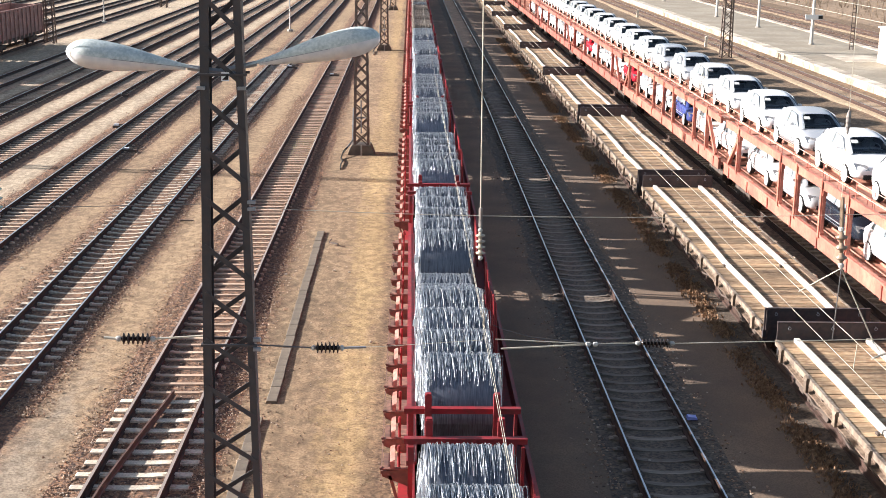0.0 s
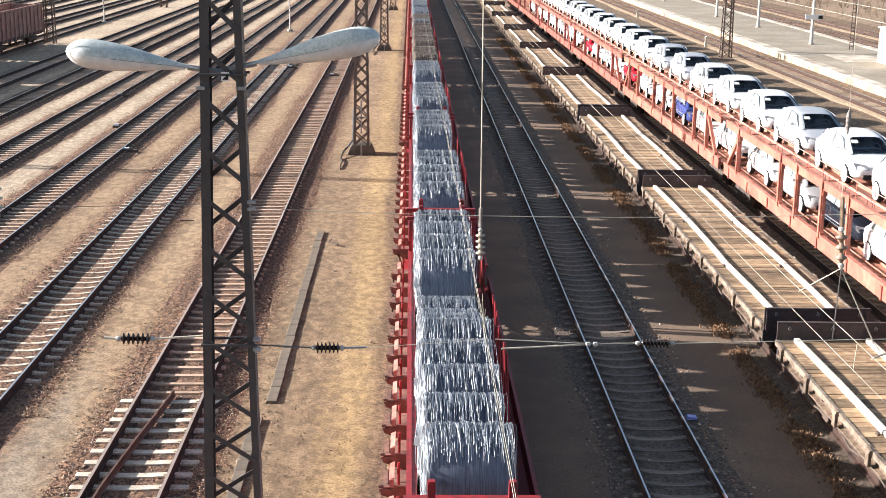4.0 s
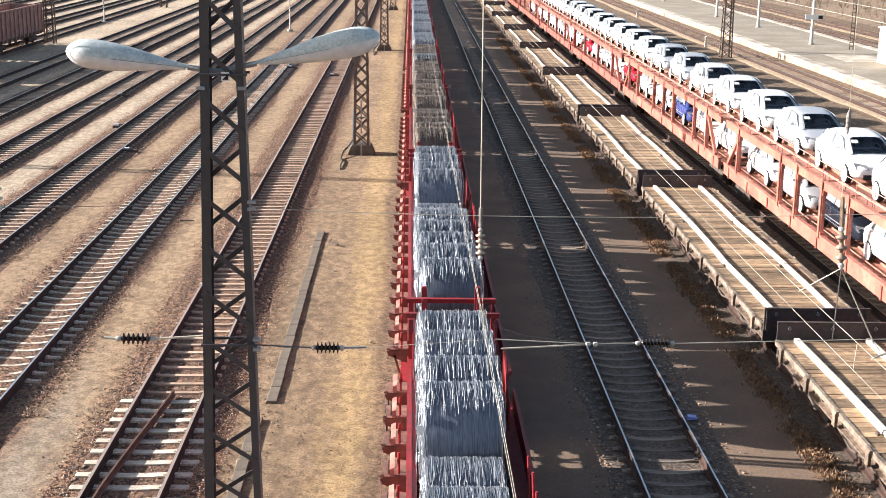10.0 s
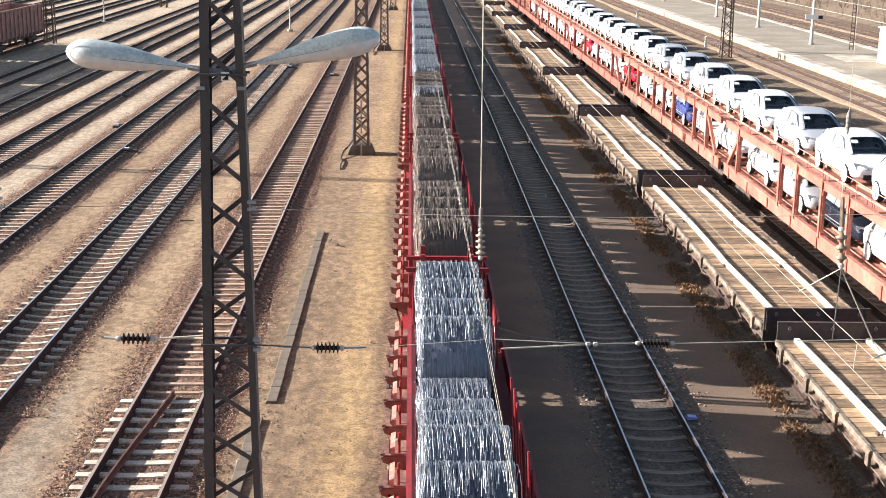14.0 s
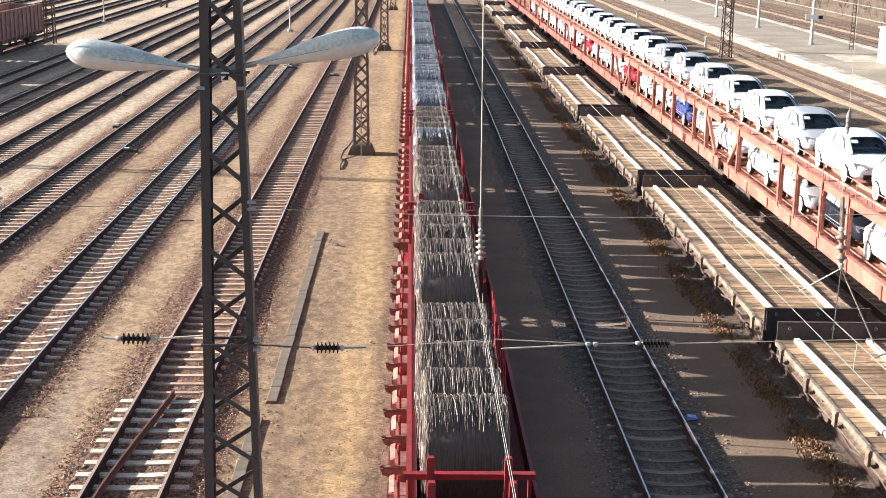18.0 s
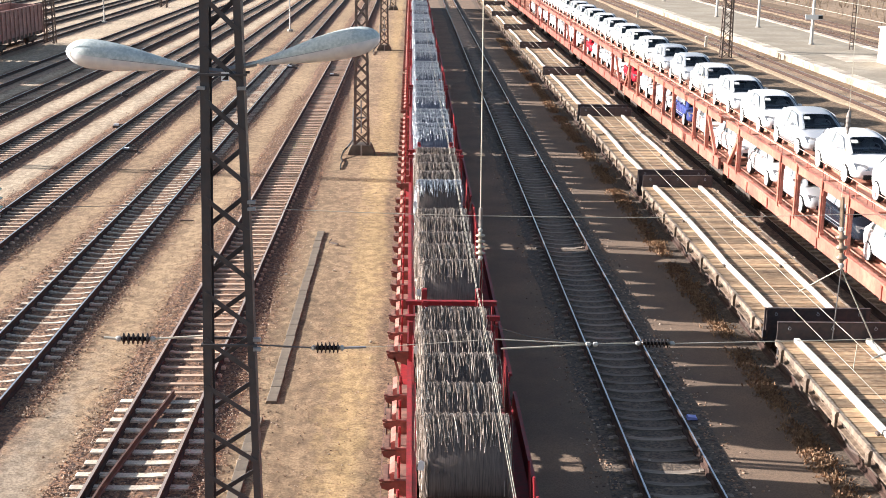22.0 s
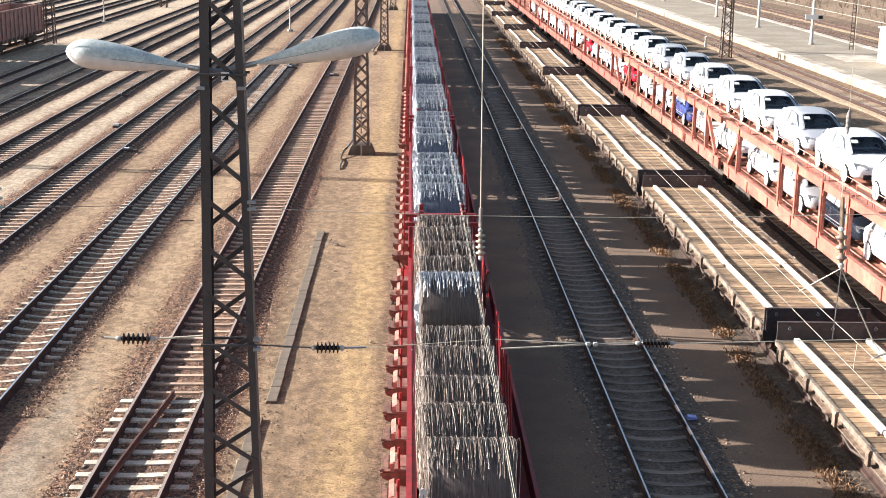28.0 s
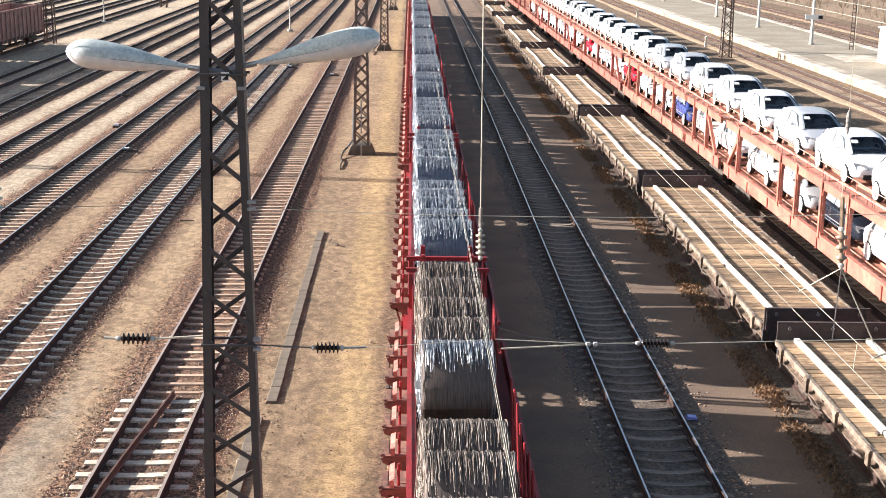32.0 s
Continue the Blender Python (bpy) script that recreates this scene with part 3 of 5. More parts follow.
def coil(x, y, z, rust, shiny_top=False):
    k = random.randrange(5)
    t = thing("wire_coil", "roll of rusty brown steel wire rod in a red wagon" if rust else "roll of shiny grey steel wire rod in a red wagon", "wire coil", "coils on the freight train")
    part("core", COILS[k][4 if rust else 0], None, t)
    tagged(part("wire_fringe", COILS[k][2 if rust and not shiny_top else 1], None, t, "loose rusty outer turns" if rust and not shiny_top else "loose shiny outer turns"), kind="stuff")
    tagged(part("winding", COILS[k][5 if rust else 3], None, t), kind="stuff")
    if random.random() < 0.6:
        part("paper_tag", TAG, None, t, "white paper tag").location = (random.uniform(-0.02, 0.02), random.uniform(-0.06, 0.06), random.uniform(-0.1, 0.1))
    MOVING.append((t, x + random.uniform(-0.03, 0.03), y, z, random.uniform(-1.0, 1.0)))
    return t


def bogie_parts(w, y, material=None):
    """A two-axle bogie: frame and four wheels under a wagon."""
    material = material or M_UNDER
    for s in (-1, 1):
        bm = B()
        prism(bm, [(s * 0.98, 0.50), (s * 1.10, 0.50), (s * 1.10, 0.82), (s * 0.98, 0.82)][::s], y - 1.25, y + 1.25)
        for q in (-0.9, 0.9):
            box(bm, s * 0.96 - 0.1, s * 0.96 + 0.16, y + q - 0.16, y + q + 0.16, 0.40, 0.78)
        for q in (-0.25, 0.0, 0.25):
            rod(bm, (s * 1.04, y + q, 0.42), (s * 1.04, y + q, 0.72), 0.075, 8)
        part("bogie_frame", bm, material, w)
        for q in (-0.9, 0.9):
            bm = B()
            lathe(bm, [(0.10, -0.09), (0.17, -0.07), (0.40, -0.065), (0.46, -0.06), (0.46, 0.055), (0.495, 0.065), (0.495, 0.09)], 24, "X", (s * 0.75, y + q, 0.2 + 0.46))
            part("wheel", bm, M_RAILSIDE, w)
    for q in (-0.9, 0.9):
        bm = B()
        rod(bm, (-0.8, y + q, 0.66), (0.8, y + q, 0.66), 0.085, 8)
        part("axle", bm, M_UNDER, w)


def buffer_parts(w, y, s, x=0.875, material=None, k=1.0):
    for q in (-x, x):
        bm = B()
        lathe(bm, [(0.12 * k, 0.0), (0.12 * k, s * 0.25 * k), (0.085 * k, s * 0.26 * k), (0.085 * k, s * 0.48 * k), (0.24 * k, s * 0.5 * k), (0.24 * k, s * 0.56 * k), (0.15 * k, s * 0.6 * k)], 14, "Y", (q, y, 1.05))
        part("buffer", bm, material or M_UNDER, w)
    bm = B()
    box(bm, -0.06, 0.06, min(y, y + s * 0.6), max(y, y + s * 0.6), 0.98, 1.10)
    rod(bm, (-0.14, y + s * 0.5, 0.98), (0.14, y + s * 0.5, 0.98), 0.035)
    part("coupling", bm, M_UNDER, w)


def coil_wagon():
    w = thing("freight_wagon", "red bogie wagon with side brackets, stakes and end frames", "freight wagon", "wagons of the coil train")
    h = (PITCH_W - 1.06) / 2
    for s in (-1, 1):
        top = 2.27 if s < 0 else 1.585
        bm = B()                                              # side wall with flanges
        if s > 0:                                             # tall outer plate with a lip, sloping floor inside it
            prism(bm, [(0.90, 1.150), (1.00, 1.150), (1.20, 1.22), (1.24, top - 0.05), (1.28, top - 0.05), (1.28, top), (1.21, top), (1.19, 1.27), (0.92, 1.19)], -h, h)
        else:
            prism(bm, [(-0.86, 1.15), (-0.91, 1.15), (-0.94, top - 0.09), (-0.97, top - 0.09), (-0.97, top), (-0.88, top), (-0.88, top - 0.02), (-0.80, top - 0.025), (-0.80, top - 0.06), (-0.88, top - 0.09)], -h, h)
        part("side_wall", bm, M_RED, w)
        bm = B()
        prism(bm, [(s * 0.95, 0.72), (s * 1.12, 0.72), (s * 1.12, 0.76), (s * 0.99, 0.78), (s * 0.99, 1.10), (s * 1.12, 1.11), (s * 1.12, 1.148), (s * 0.95, 1.148)][::s], -h, h)
        part("solebar", bm, M_RED, w)
        for i in range(-6, 7):
            y = -0.25 + i * 1.35
            if s > 0:                                         # rib on the outer side
                bm = B()
                prism(bm, [(1.125, 0.88), (1.19, 0.88), (1.29, 1.50), (1.275, 1.57), (1.22, 1.57), (1.20, 1.20)], y - 0.03, y + 0.03)
                part("rib", bm, M_RED, w)
                continue
            arm = B()                                         # outrigger arm with its turned-up toe and a strut below
            prism(arm, [(-1.41, 1.76), (-0.94, 1.57), (-0.94, 1.87), (-1.41, 1.85)], y - 0.025, y + 0.025)
            box(arm, -1.42, -0.945, y - 0.035, y + 0.055, 1.87, 1.89)
            box(arm, -1.425, -1.395, y - 0.035, y + 0.055, 1.89, 1.91)
            bar(arm, (-1.07, y, 1.12), (-1.25, y, 1.76), 0.05)
            part("outrigger", arm, M_OUTRIGGER, w, "dull red outrigger arm")
            bm = B()                                          # folded flap that lies back from the arm
            prism(bm, [(-1.25, 1.99), (-1.17, 2.02), (-1.165, 2.042), (-1.245, 2.012)], y + 0.0, y + 0.68)
            box(bm, -1.245, -1.17, y - 0.02, y + 0.05, 1.89, 2.015)
            part("flap", bm, M_SALMON, w, "faded red folded flap")
            bm = B()
            rod(bm, (-1.10, y + 0.40, 1.72), (-1.10, y + 0.40, 2.14), 0.026, 8)
            rod(bm, (-1.10, y + 0.53, 1.72), (-1.10, y + 0.53, 2.09), 0.02, 8)
            part("pin", bm, M_RED, w)
            bm = B()
            box(bm, -1.37, -0.945, y + 0.11, y + 1.04, 1.70, 1.73)
            part("ledge", bm, M_LEDGE, w)
        if s < 0:
            bm = B()                                          # thin rail that joins the tips of the arms
            box(bm, -1.405, -1.385, -h + 0.3, h - 0.5, 1.775, 1.80)
            part("outer_rail", bm, M_LEDGE, w)
        for y in (-2.15, -1.45, -0.70, 0.15, 0.80, 1.40, 2.20):
            if s > 0:
                bm = B()
                rod(bm, (1.0, y, 1.2), (0.915, y, 2.85 + 0.2 * ((y * 7) % 1)), 0.022, 8, 0.020)
                part("stake", bm, M_STAKE, w, "upright bright red stake")
        bm = B()                                              # gusset plate that rises to the far corner
        rise = 2.84 if s < 0 else 2.5
        x0, x1 = (-0.87, -0.84) if s < 0 else (0.99, 1.02)
        v = [[bm.verts.new((x, y, z)) for y, z in ((h - 0.02, 1.4), (h - 0.02, rise), (h - 0.14, rise), (h - 1.9, 2.0), (h - 1.9, 1.4))] for x in (x0, x1)]
        for k in range(5):
            bm.faces.new((v[0][k], v[0][(k + 1) % 5], v[1][(k + 1) % 5], v[1][k]))
        bm.faces.new(v[0])
        bm.faces.new(v[1][::-1])
        part("gusset", bm, M_RED, w)
        for y in (-h + 0.09, h - 0.09):
            x, wide = (-0.90, 0.045) if s < 0 else (0.83, 0.025)
            bm = B()
            box(bm, x - wide, x + wide, y - 0.05, y + 0.05, 1.15, 3.105)
            part("corner_post", bm, M_RED, w)
    bm = B()
    box(bm, -0.97, 0.97, -h, h, 1.02, 1.145)
    for i in range(12):
        y = -h + 0.8 + i * (2 * h - 1.6) / 11
        prism(bm, [(-0.9, 1.147), (0.9, 1.147), (0.9, 1.26), (0.6, 1.22), (-0.6, 1.22), (-0.9, 1.26)], y - 0.06, y + 0.06)
    part("deck", bm, M_UNDER, w)
    for x in (-0.72, 0.22):
        bm = B()                                              # unseen cradle beam that carries the rolls; right one raised to block low sun
        z = 1.78 if x < 0 else 1.96
        prism(bm, [(x, 1.22), (x + 0.14, 1.22), (x + 0.14, z - 0.04), (x + 0.10, z), (x + 0.04, z), (x, z - 0.04)], -h + 0.3, h - 0.3)
        part("cradle_beam", bm, M_UNDER, w)
    for s in (-1, 1):
        y = s * h
        bm = B()                                              # angle-shaped crossbar of the end frame
        box(bm, -1.01, 0.90, y - 0.035, y + 0.035, 3.11, 3.195)
        box(bm, -1.01, 0.90, y - 0.06, y + 0.06, 3.195, 3.21)
        part("end_crossbar", bm, M_RED, w)
        for q in (-0.62, 0.50):
            bm = B()
            box(bm, q - 0.055, q + 0.055, y + s * 0.10 - 0.06, y + s * 0.10 + 0.06, 1.15, 3.47)
            box(bm, q - 0.045, q + 0.045, y + s * 0.10 - 0.05, y + s * 0.10 + 0.05, 3.47, 3.495)
            part("end_post", bm, M_RED, w)
        bm = B()
        box(bm, -1.30, 1.30, min(y, y - s * 0.14), max(y, y - s * 0.14), 0.80, 1.015)
        part("headstock", bm, M_UNDER, w)
        bm = B()
        rod(bm, (-1.38, y - s * 0.3, 1.1), (-1.38, y - s * 0.3, 0.55), 0.02)
        rod(bm, (-1.38, y - s * 0.75, 1.1), (-1.38, y - s * 0.75, 0.55), 0.02)
        box(bm, -1.46, -1.28, min(y - s * 0.3, y - s * 0.75), max(y - s * 0.3, y - s * 0.75), 0.52, 0.55)
        part("step", bm, M_UNDER, w)
        buffer_parts(w, y, s, k=0.88)
        bogie_parts(w, s * (h - 2.1))
    return w


FIRST_WAGON = coil_wagon()
WAGONS = range(-2, 12)
FAR_END = (7.45, 6.08, 4.70, 3.35)
NEAR_END = (-2.1, -3.45, -4.8, -6.13, -7.48)
LOADS = {-1: ((7.02, 5.68, 4.40, 3.15, 1.83), (-3.53, -4.88, -6.23, -7.58)),
         3: ((7.75, 6.35, 4.95, 3.54, 2.18), (-1.65, -3.03, -4.38, -5.72, -7.07)),
         4: ((7.5, 6.15, 4.75, 3.4, 2.05), (-1.70, -3.12, -4.6, -5.97, -7.3)),
         0: (FAR_END, NEAR_END), 1: (FAR_END, NEAR_END), 2: (FAR_END, NEAR_END)}
for k in WAGONS:
    mid = JOINT + (k + 0.5) * PITCH_W - {-1: 0.12, -2: 0.35}.get(k, 0.0)
    w = FIRST_WAGON if k == WAGONS[0] else copy_thing(FIRST_WAGON, Matrix())
    MOVING.append((w, X_COIL, mid, 0.0, 0))
    far, near = LOADS.get(k, LOADS[3 if k % 2 else 1])
    for y in far + near:
        coil(X_COIL - (0.02 if y == near[-1] else 0.08), mid + y + random.uniform(-0.015, 0.015), 2.715 + random.uniform(-0.025, 0.025) - (0.08 if y in (-1.65, -1.70) else 0.0), k in (3, 4), k == 4 and y == 2.05)
    gap = (far[-1] - near[0] - 1.42) / 3
    for i, tall in enumerate((0.66,) if near[0] > -2 else (0.82, 0.66, 0.60)):   # smaller rolls in the well between the stakes
        coil(X_COIL - 0.11, mid + near[0] + 1.42 + i * gap, 1.765 + COIL_RZ * tall, k in (3, 4)).scale = (0.93, 1.0 if i == 0 else 1.08, tall)

# ---- flat wagons at rest ----
FLAT_PITCH, FLAT_END = 18.95, 31.3


def flat_wagon():
    w = thing("flat_wagon", "empty flat wagon with weathered plank deck and two pale beams", "flat wagon", "row of empty flat wagons")
    L = FLAT_PITCH - 1.3
    bm = B()
    box(bm, -0.5, 0.5, 0.0, L, 0.8, 1.18)
    for i in range(12):
        box(bm, -1.28, 1.28, 0.3 + i * (L - 0.7) / 11, 0.42 + i * (L - 0.7) / 11, 0.98, 1.18)
    part("underframe", bm, M_UNDER, w)
    for s in (-1, 1):
        bm = B()
        prism(bm, [(s * 1.20, 0.86), (s * 1.33, 0.86), (s * 1.33, 0.90), (s * 1.24, 0.92), (s * 1.24, 1.14), (s * 1.33, 1.16), (s * 1.33, 1.195), (s * 1.20, 1.195)][::s], 0, L)
        part("side_sill", bm, M_FLATSIDE, w, "worn grey-brown steel side sill")
        bm = B()                                              # worn steel angle along the deck's edge
        prism(bm, [(s * 1.365, 1.14), (s * 1.385, 1.14), (s * 1.385, 1.266), (s * 1.31, 1.266), (s * 1.31, 1.256), (s * 1.365, 1.25)][::s], 0.02, L - 0.02)
        part("edge_angle", bm, M_EDGE, w, "worn grey edge angle")
        for i in range(9):
            y = 0.7 + i * (L - 1.4) / 8
            bm = B()
            box(bm, min(s * 1.387, s * 1.45), max(s * 1.387, s * 1.45), y - 0.09, y + 0.09, 0.93, 1.20)
            prism(bm, [(s * 1.387, 1.20), (s * 1.47, 1.20), (s * 1.44, 1.275), (s * 1.387, 1.285)][::s], y - 0.12, y + 0.10)
            part("stake_pocket", bm, M_POCKET, w)
        bm = B()
        for i in range(6):
            y = 2.6 + i * (L - 5.2) / 5
            rod(bm, (s * 1.15, y - 1.2, 0.75), (s * 1.15, y, 0.55), 0.03)
            rod(bm, (s * 1.15, y, 0.55), (s * 1.15, y + 1.2, 0.75), 0.03)
        part("truss_rod", bm, M_UNDER, w)
    n = 66
    bm = B()
    pw = L / n - 0.026
    prism(bm, [(-1.35, 0), (1.35, 0), (1.35, 0.042), (1.34, 0.05), (-1.34, 0.05), (-1.35, 0.042)], 0, pw)
    plank = mesh_of(bm, "plank", M_DECK)
    for i in range(n):
        o = part("plank", plank, None, w)
        o.matrix_local = pose(random.uniform(-0.015, 0.015), i * L / n + random.uniform(-0.004, 0.004), 1.2 + random.uniform(-0.008, 0.004), 0, random.uniform(-0.12, 0.12), random.uniform(-0.15, 0.15))
    for y, q in ((-0.055, -1), (L + 0.055, 1)):               # raised steel end flaps facing out
        bm = B()
        box(bm, -1.33, 1.33, y - 0.022, y + 0.022, 1.12, 1.67)
        for x in (-1.25, -0.45, 0.45, 1.25):
            box(bm, x - 0.04, x + 0.04, *sorted((y + q * 0.022, y + q * 0.06)), 1.12, 1.66)
        box(bm, -1.33, 1.33, y - 0.045, y + 0.045, 1.67, 1.695)
        flap = part("end_flap", bm, M_FLAP, w, "dark raised end flap")
        for x in (-1.05, 0.0, 1.05):
            bm = B()
            for k in range(8):
                a, b = math.pi * 2 * k / 8, math.pi * 2 * (k + 1) / 8
                rod(bm, (x + 0.035 * math.cos(a), y - 0.07, 1.545 + 0.035 * math.sin(a)), (x + 0.035 * math.cos(b), y - 0.07, 1.545 + 0.035 * math.sin(b)), 0.009, 5)
            rod(bm, (x, y - 0.02, 1.58), (x, y - 0.07, 1.58), 0.018, 5)
            part("hook", bm, M_GREYBOX, flap, "grey steel ring hook")
    for y, s in ((0.0, -1), (L, 1)):
        bm = B()
        box(bm, -1.32, 1.32, min(y, y - s * 0.1), max(y, y - s * 0.1), 0.78, 1.19)
        part("headstock", bm, M_DARKSTEEL, w)
        # buffers given black, which puts the gap's shade into their colour
        buffer_parts(w, y, s, 0.875, M_TYRE, 0.7)
        bogie_parts(w, y - s * 2.2)
    for x, bend in ((-0.87, 0.05), (0.80, -0.05)):             # bearer beams in three lengths, not quite in line
        cut = (0.12, 5.7, 11.6, L - 0.12)
        for k in range(3):
            bm = B()
            x0 = x + bend * (1, -0.6, 0.8)[k]
            x1 = x + bend * (-0.4, 1, -0.7)[k]
            a, b = cut[k] + 0.03, cut[k + 1] - 0.03
            rings = [[bm.verts.new((px + dx, py, z)) for dx, z in ((-0.065, 1.252), (0.065, 1.252), (0.065, 1.335), (0.057, 1.35), (-0.057, 1.35), (-0.065, 1.335))]
                     for px, py in ((x0, a), ((x0 + x1) / 2 + 0.02, (a + b) / 2), (x1, b))]
            for p, q in zip(rings, rings[1:]):
                for i in range(6):
                    bm.faces.new((p[i], p[(i + 1) % 6], q[(i + 1) % 6], q[i]))
            bm.faces.new(rings[0])
            bm.faces.new(rings[-1][::-1])
            part("beam", bm, M_PALEWOOD, w, "pale timber bearer beam")
        for y in (5.7, 11.6):
            for q in (-0.12, 0.12):
                bm = B()
                box(bm, x + q - 0.03, x + q + 0.03, y - 0.07, y + 0.07, 1.252, 1.31)
                part("chock", bm, M_UNDER, w)
    for y in (4.0, 8.5, 13.0):
        bm = B()
        box(bm, 1.18, 1.30, y, y + 1.6, 1.252, 1.272)
        part("stake_lid", bm, M_FLATSIDE, w)
    return w


FLAT = flat_wagon()
FLAT.matrix_world = pose(X_FLAT, FLAT_END - FLAT_PITCH, 0)
for i in range(8):
    copy_thing(FLAT, pose(X_FLAT, FLAT_END + i * FLAT_PITCH, 0))

# ---- cars ----
def car_meshes():
    """Body parts of a compact hatchback; front towards -y, 4.25 m long."""
    W = 0.875
    # lower body: rings of (x, z) along y, half outlines mirrored
    st = [(-2.13, 0.56, 0.38, 0.56), (-2.08, 0.72, 0.28, 0.66), (-1.92, 0.81, 0.23, 0.75), (-1.60, 0.85, 0.22, 0.85), (-1.22, 0.87, 0.22, 0.93),
          (-0.4, 0.875, 0.22, 0.96), (0.5, 0.875, 0.22, 0.97), (1.3, 0.87, 0.22, 0.99), (1.75, 0.84, 0.26, 1.0), (2.02, 0.78, 0.34, 0.98), (2.10, 0.68, 0.45, 0.90)]
    body = B()
    rings = []
    for y, w, z0, z1 in st:
        half = [(w * 0.55, z0), (w * 0.93, z0 + 0.03), (w, z0 + 0.16), (w, z0 + (z1 - z0) * 0.62), (w * 0.975, z1 - 0.07), (w * 0.90, z1 - 0.01), (w * 0.5, z1 + 0.015)]
        out = half + [(-x, z) for x, z in half[::-1]]
        rings.append([body.verts.new((x, y, z)) for x, z in out])
    n = len(rings[0])
    for a, b in zip(rings, rings[1:]):
        for i in range(n):
            body.faces.new((a[i], a[(i + 1) % n], b[(i + 1) % n], b[i]))
    body.faces.new(rings[0])
    body.faces.new(rings[-1][::-1])
    # cabin: pillars and roof
    st = [(-1.24, 0.72, 0.72, 0.93), (-0.80, 0.66, 0.74, 1.17), (-0.40, 0.615, 0.75, 1.365), (-0.10, 0.595, 0.755, 1.435), (0.45, 0.58, 0.755, 1.475), (1.05, 0.57, 0.755, 1.46), (1.55, 0.56, 0.745, 1.38), (1.98, 0.62, 0.70, 0.98)]
    rings = []
    for y, top, bot, z in st:
        half = [(bot, 0.93), (bot * 0.35 + top * 0.65 + 0.02, 0.93 + (z - 0.93) * 0.62), (top, z - 0.035 if z > 1.1 else z), (top * 0.82, z), (top * 0.4, z + 0.012)]
        out = half + [(-x, zz) for x, zz in half[::-1]]
        rings.append([body.verts.new((x, y, zz)) for x, zz in out])
    n = len(rings[0])
    for a, b in zip(rings, rings[1:]):
        for i in range(n - 1):
            if a in rings[:2] and i in (3, 4, 5):             # opening of the windscreen
                continue
            body.faces.new((a[i], a[i + 1], b[i + 1], b[i]))
    out = {}

    def quad(*pts):
        bm = B()
        v = [bm.verts.new(p) for p in pts]
        back = [bm.verts.new(Vector(p) * 0.985) for p in pts]
        bm.faces.new(v)
        k = len(v)
        for i in range(k):
            bm.faces.new((v[i], v[(i + 1) % k], back[(i + 1) % k], back[i]))
        return bm

    out["windscreen"] = [(quad((-0.64, -1.16, 0.99), (0.64, -1.16, 0.99), (0.55, -0.43, 1.375), (-0.55, -0.43, 1.375)), M_SCREEN)]
    bm = B()                                                  # dark cabin: floor, sides and back wall, open to the front
    a = [bm.verts.new(p) for p in ((-0.66, -1.20, 0.88), (0.66, -1.20, 0.88), (0.56, -0.38, 1.325), (-0.56, -0.38, 1.325))]
    b = [bm.verts.new(p) for p in ((-0.66, 0.9, 0.62), (0.66, 0.9, 0.62), (0.53, 0.9, 1.38), (-0.53, 0.9, 1.38))]
    for i in range(4):
        bm.faces.new((a[i], a[(i + 1) % 4], b[(i + 1) % 4], b[i]))
    bm.faces.new(b)
    out["cabin_lining"] = [(bm, M_LINING)]
    bm = B()
    prism(bm, [(-0.60, 0.90), (0.60, 0.90), (0.58, 0.985), (0.2, 1.0), (-0.2, 1.0), (-0.58, 0.985)], -1.0, -0.62)
    out["dashboard"] = [(bm, M_LINING)]
    out["seat"] = []
    for x in (-0.33, 0.33):
        bm = B()                                              # backrest with its head restraint
        prism(bm, [(x - 0.22, 0.78), (x + 0.22, 0.78), (x + 0.20, 1.10), (x + 0.13, 1.17), (x - 0.13, 1.17), (x - 0.20, 1.10)], 0.05, 0.17)
        prism(bm, [(x - 0.11, 1.19), (x + 0.11, 1.19), (x + 0.12, 1.27), (x + 0.08, 1.32), (x - 0.08, 1.32), (x - 0.12, 1.27)], 0.08, 0.17)
        out["seat"].append((bm, M_SEAT))
    bm = B()
    ring = [Vector((0.33 + 0.18 * math.cos(math.pi * i / 6), -0.52 + 0.07 * math.sin(math.pi * i / 6), 1.02 + 0.165 * math.sin(math.pi * i / 6))) for i in range(12)]
    for i in range(12):
        rod(bm, ring[i], ring[(i + 1) % 12], 0.016, 5)
    rod(bm, ring[0], ring[6], 0.02, 5)
    out["steering_wheel"] = [(bm, M_SEAT)]
    out["rear_window"] = [(quad((0.58, 1.95, 1.08), (-0.58, 1.95, 1.08), (-0.52, 1.63, 1.36), (0.52, 1.63, 1.36)), M_GLASS)]
    out["side_window"] = []
    for s in (-1, 1):
        out["side_window"].append((quad((s * 0.768, -0.90, 0.99), (s * 0.775, 0.30, 1.0), (s * 0.655, 0.30, 1.40), (s * 0.672, -0.36, 1.335)), M_SIDEGLASS))
        out["side_window"].append((quad((s * 0.775, 0.38, 1.0), (s * 0.770, 1.42, 1.02), (s * 0.655, 1.25, 1.385), (s * 0.655, 0.38, 1.40)), M_SIDEGLASS))
    out["side_moulding"] = []
    out["wheel_arch"] = []
    out["window_trim"] = []
    out["door_seam"] = []
    for s in (-1, 1):
        bm = B()                                              # dark rubber round the side windows and along the pillar
        loop = [(0.772, -0.93, 0.985), (0.778, 0.34, 0.995), (0.774, 1.45, 1.015), (0.658, 1.27, 1.395), (0.659, 0.34, 1.41), (0.676, -0.38, 1.345)]
        for p, q in zip(loop, loop[1:] + loop[:1]):
            bar(bm, (s * p[0], p[1], p[2]), (s * q[0], q[1], q[2]), 0.013, 0.013)
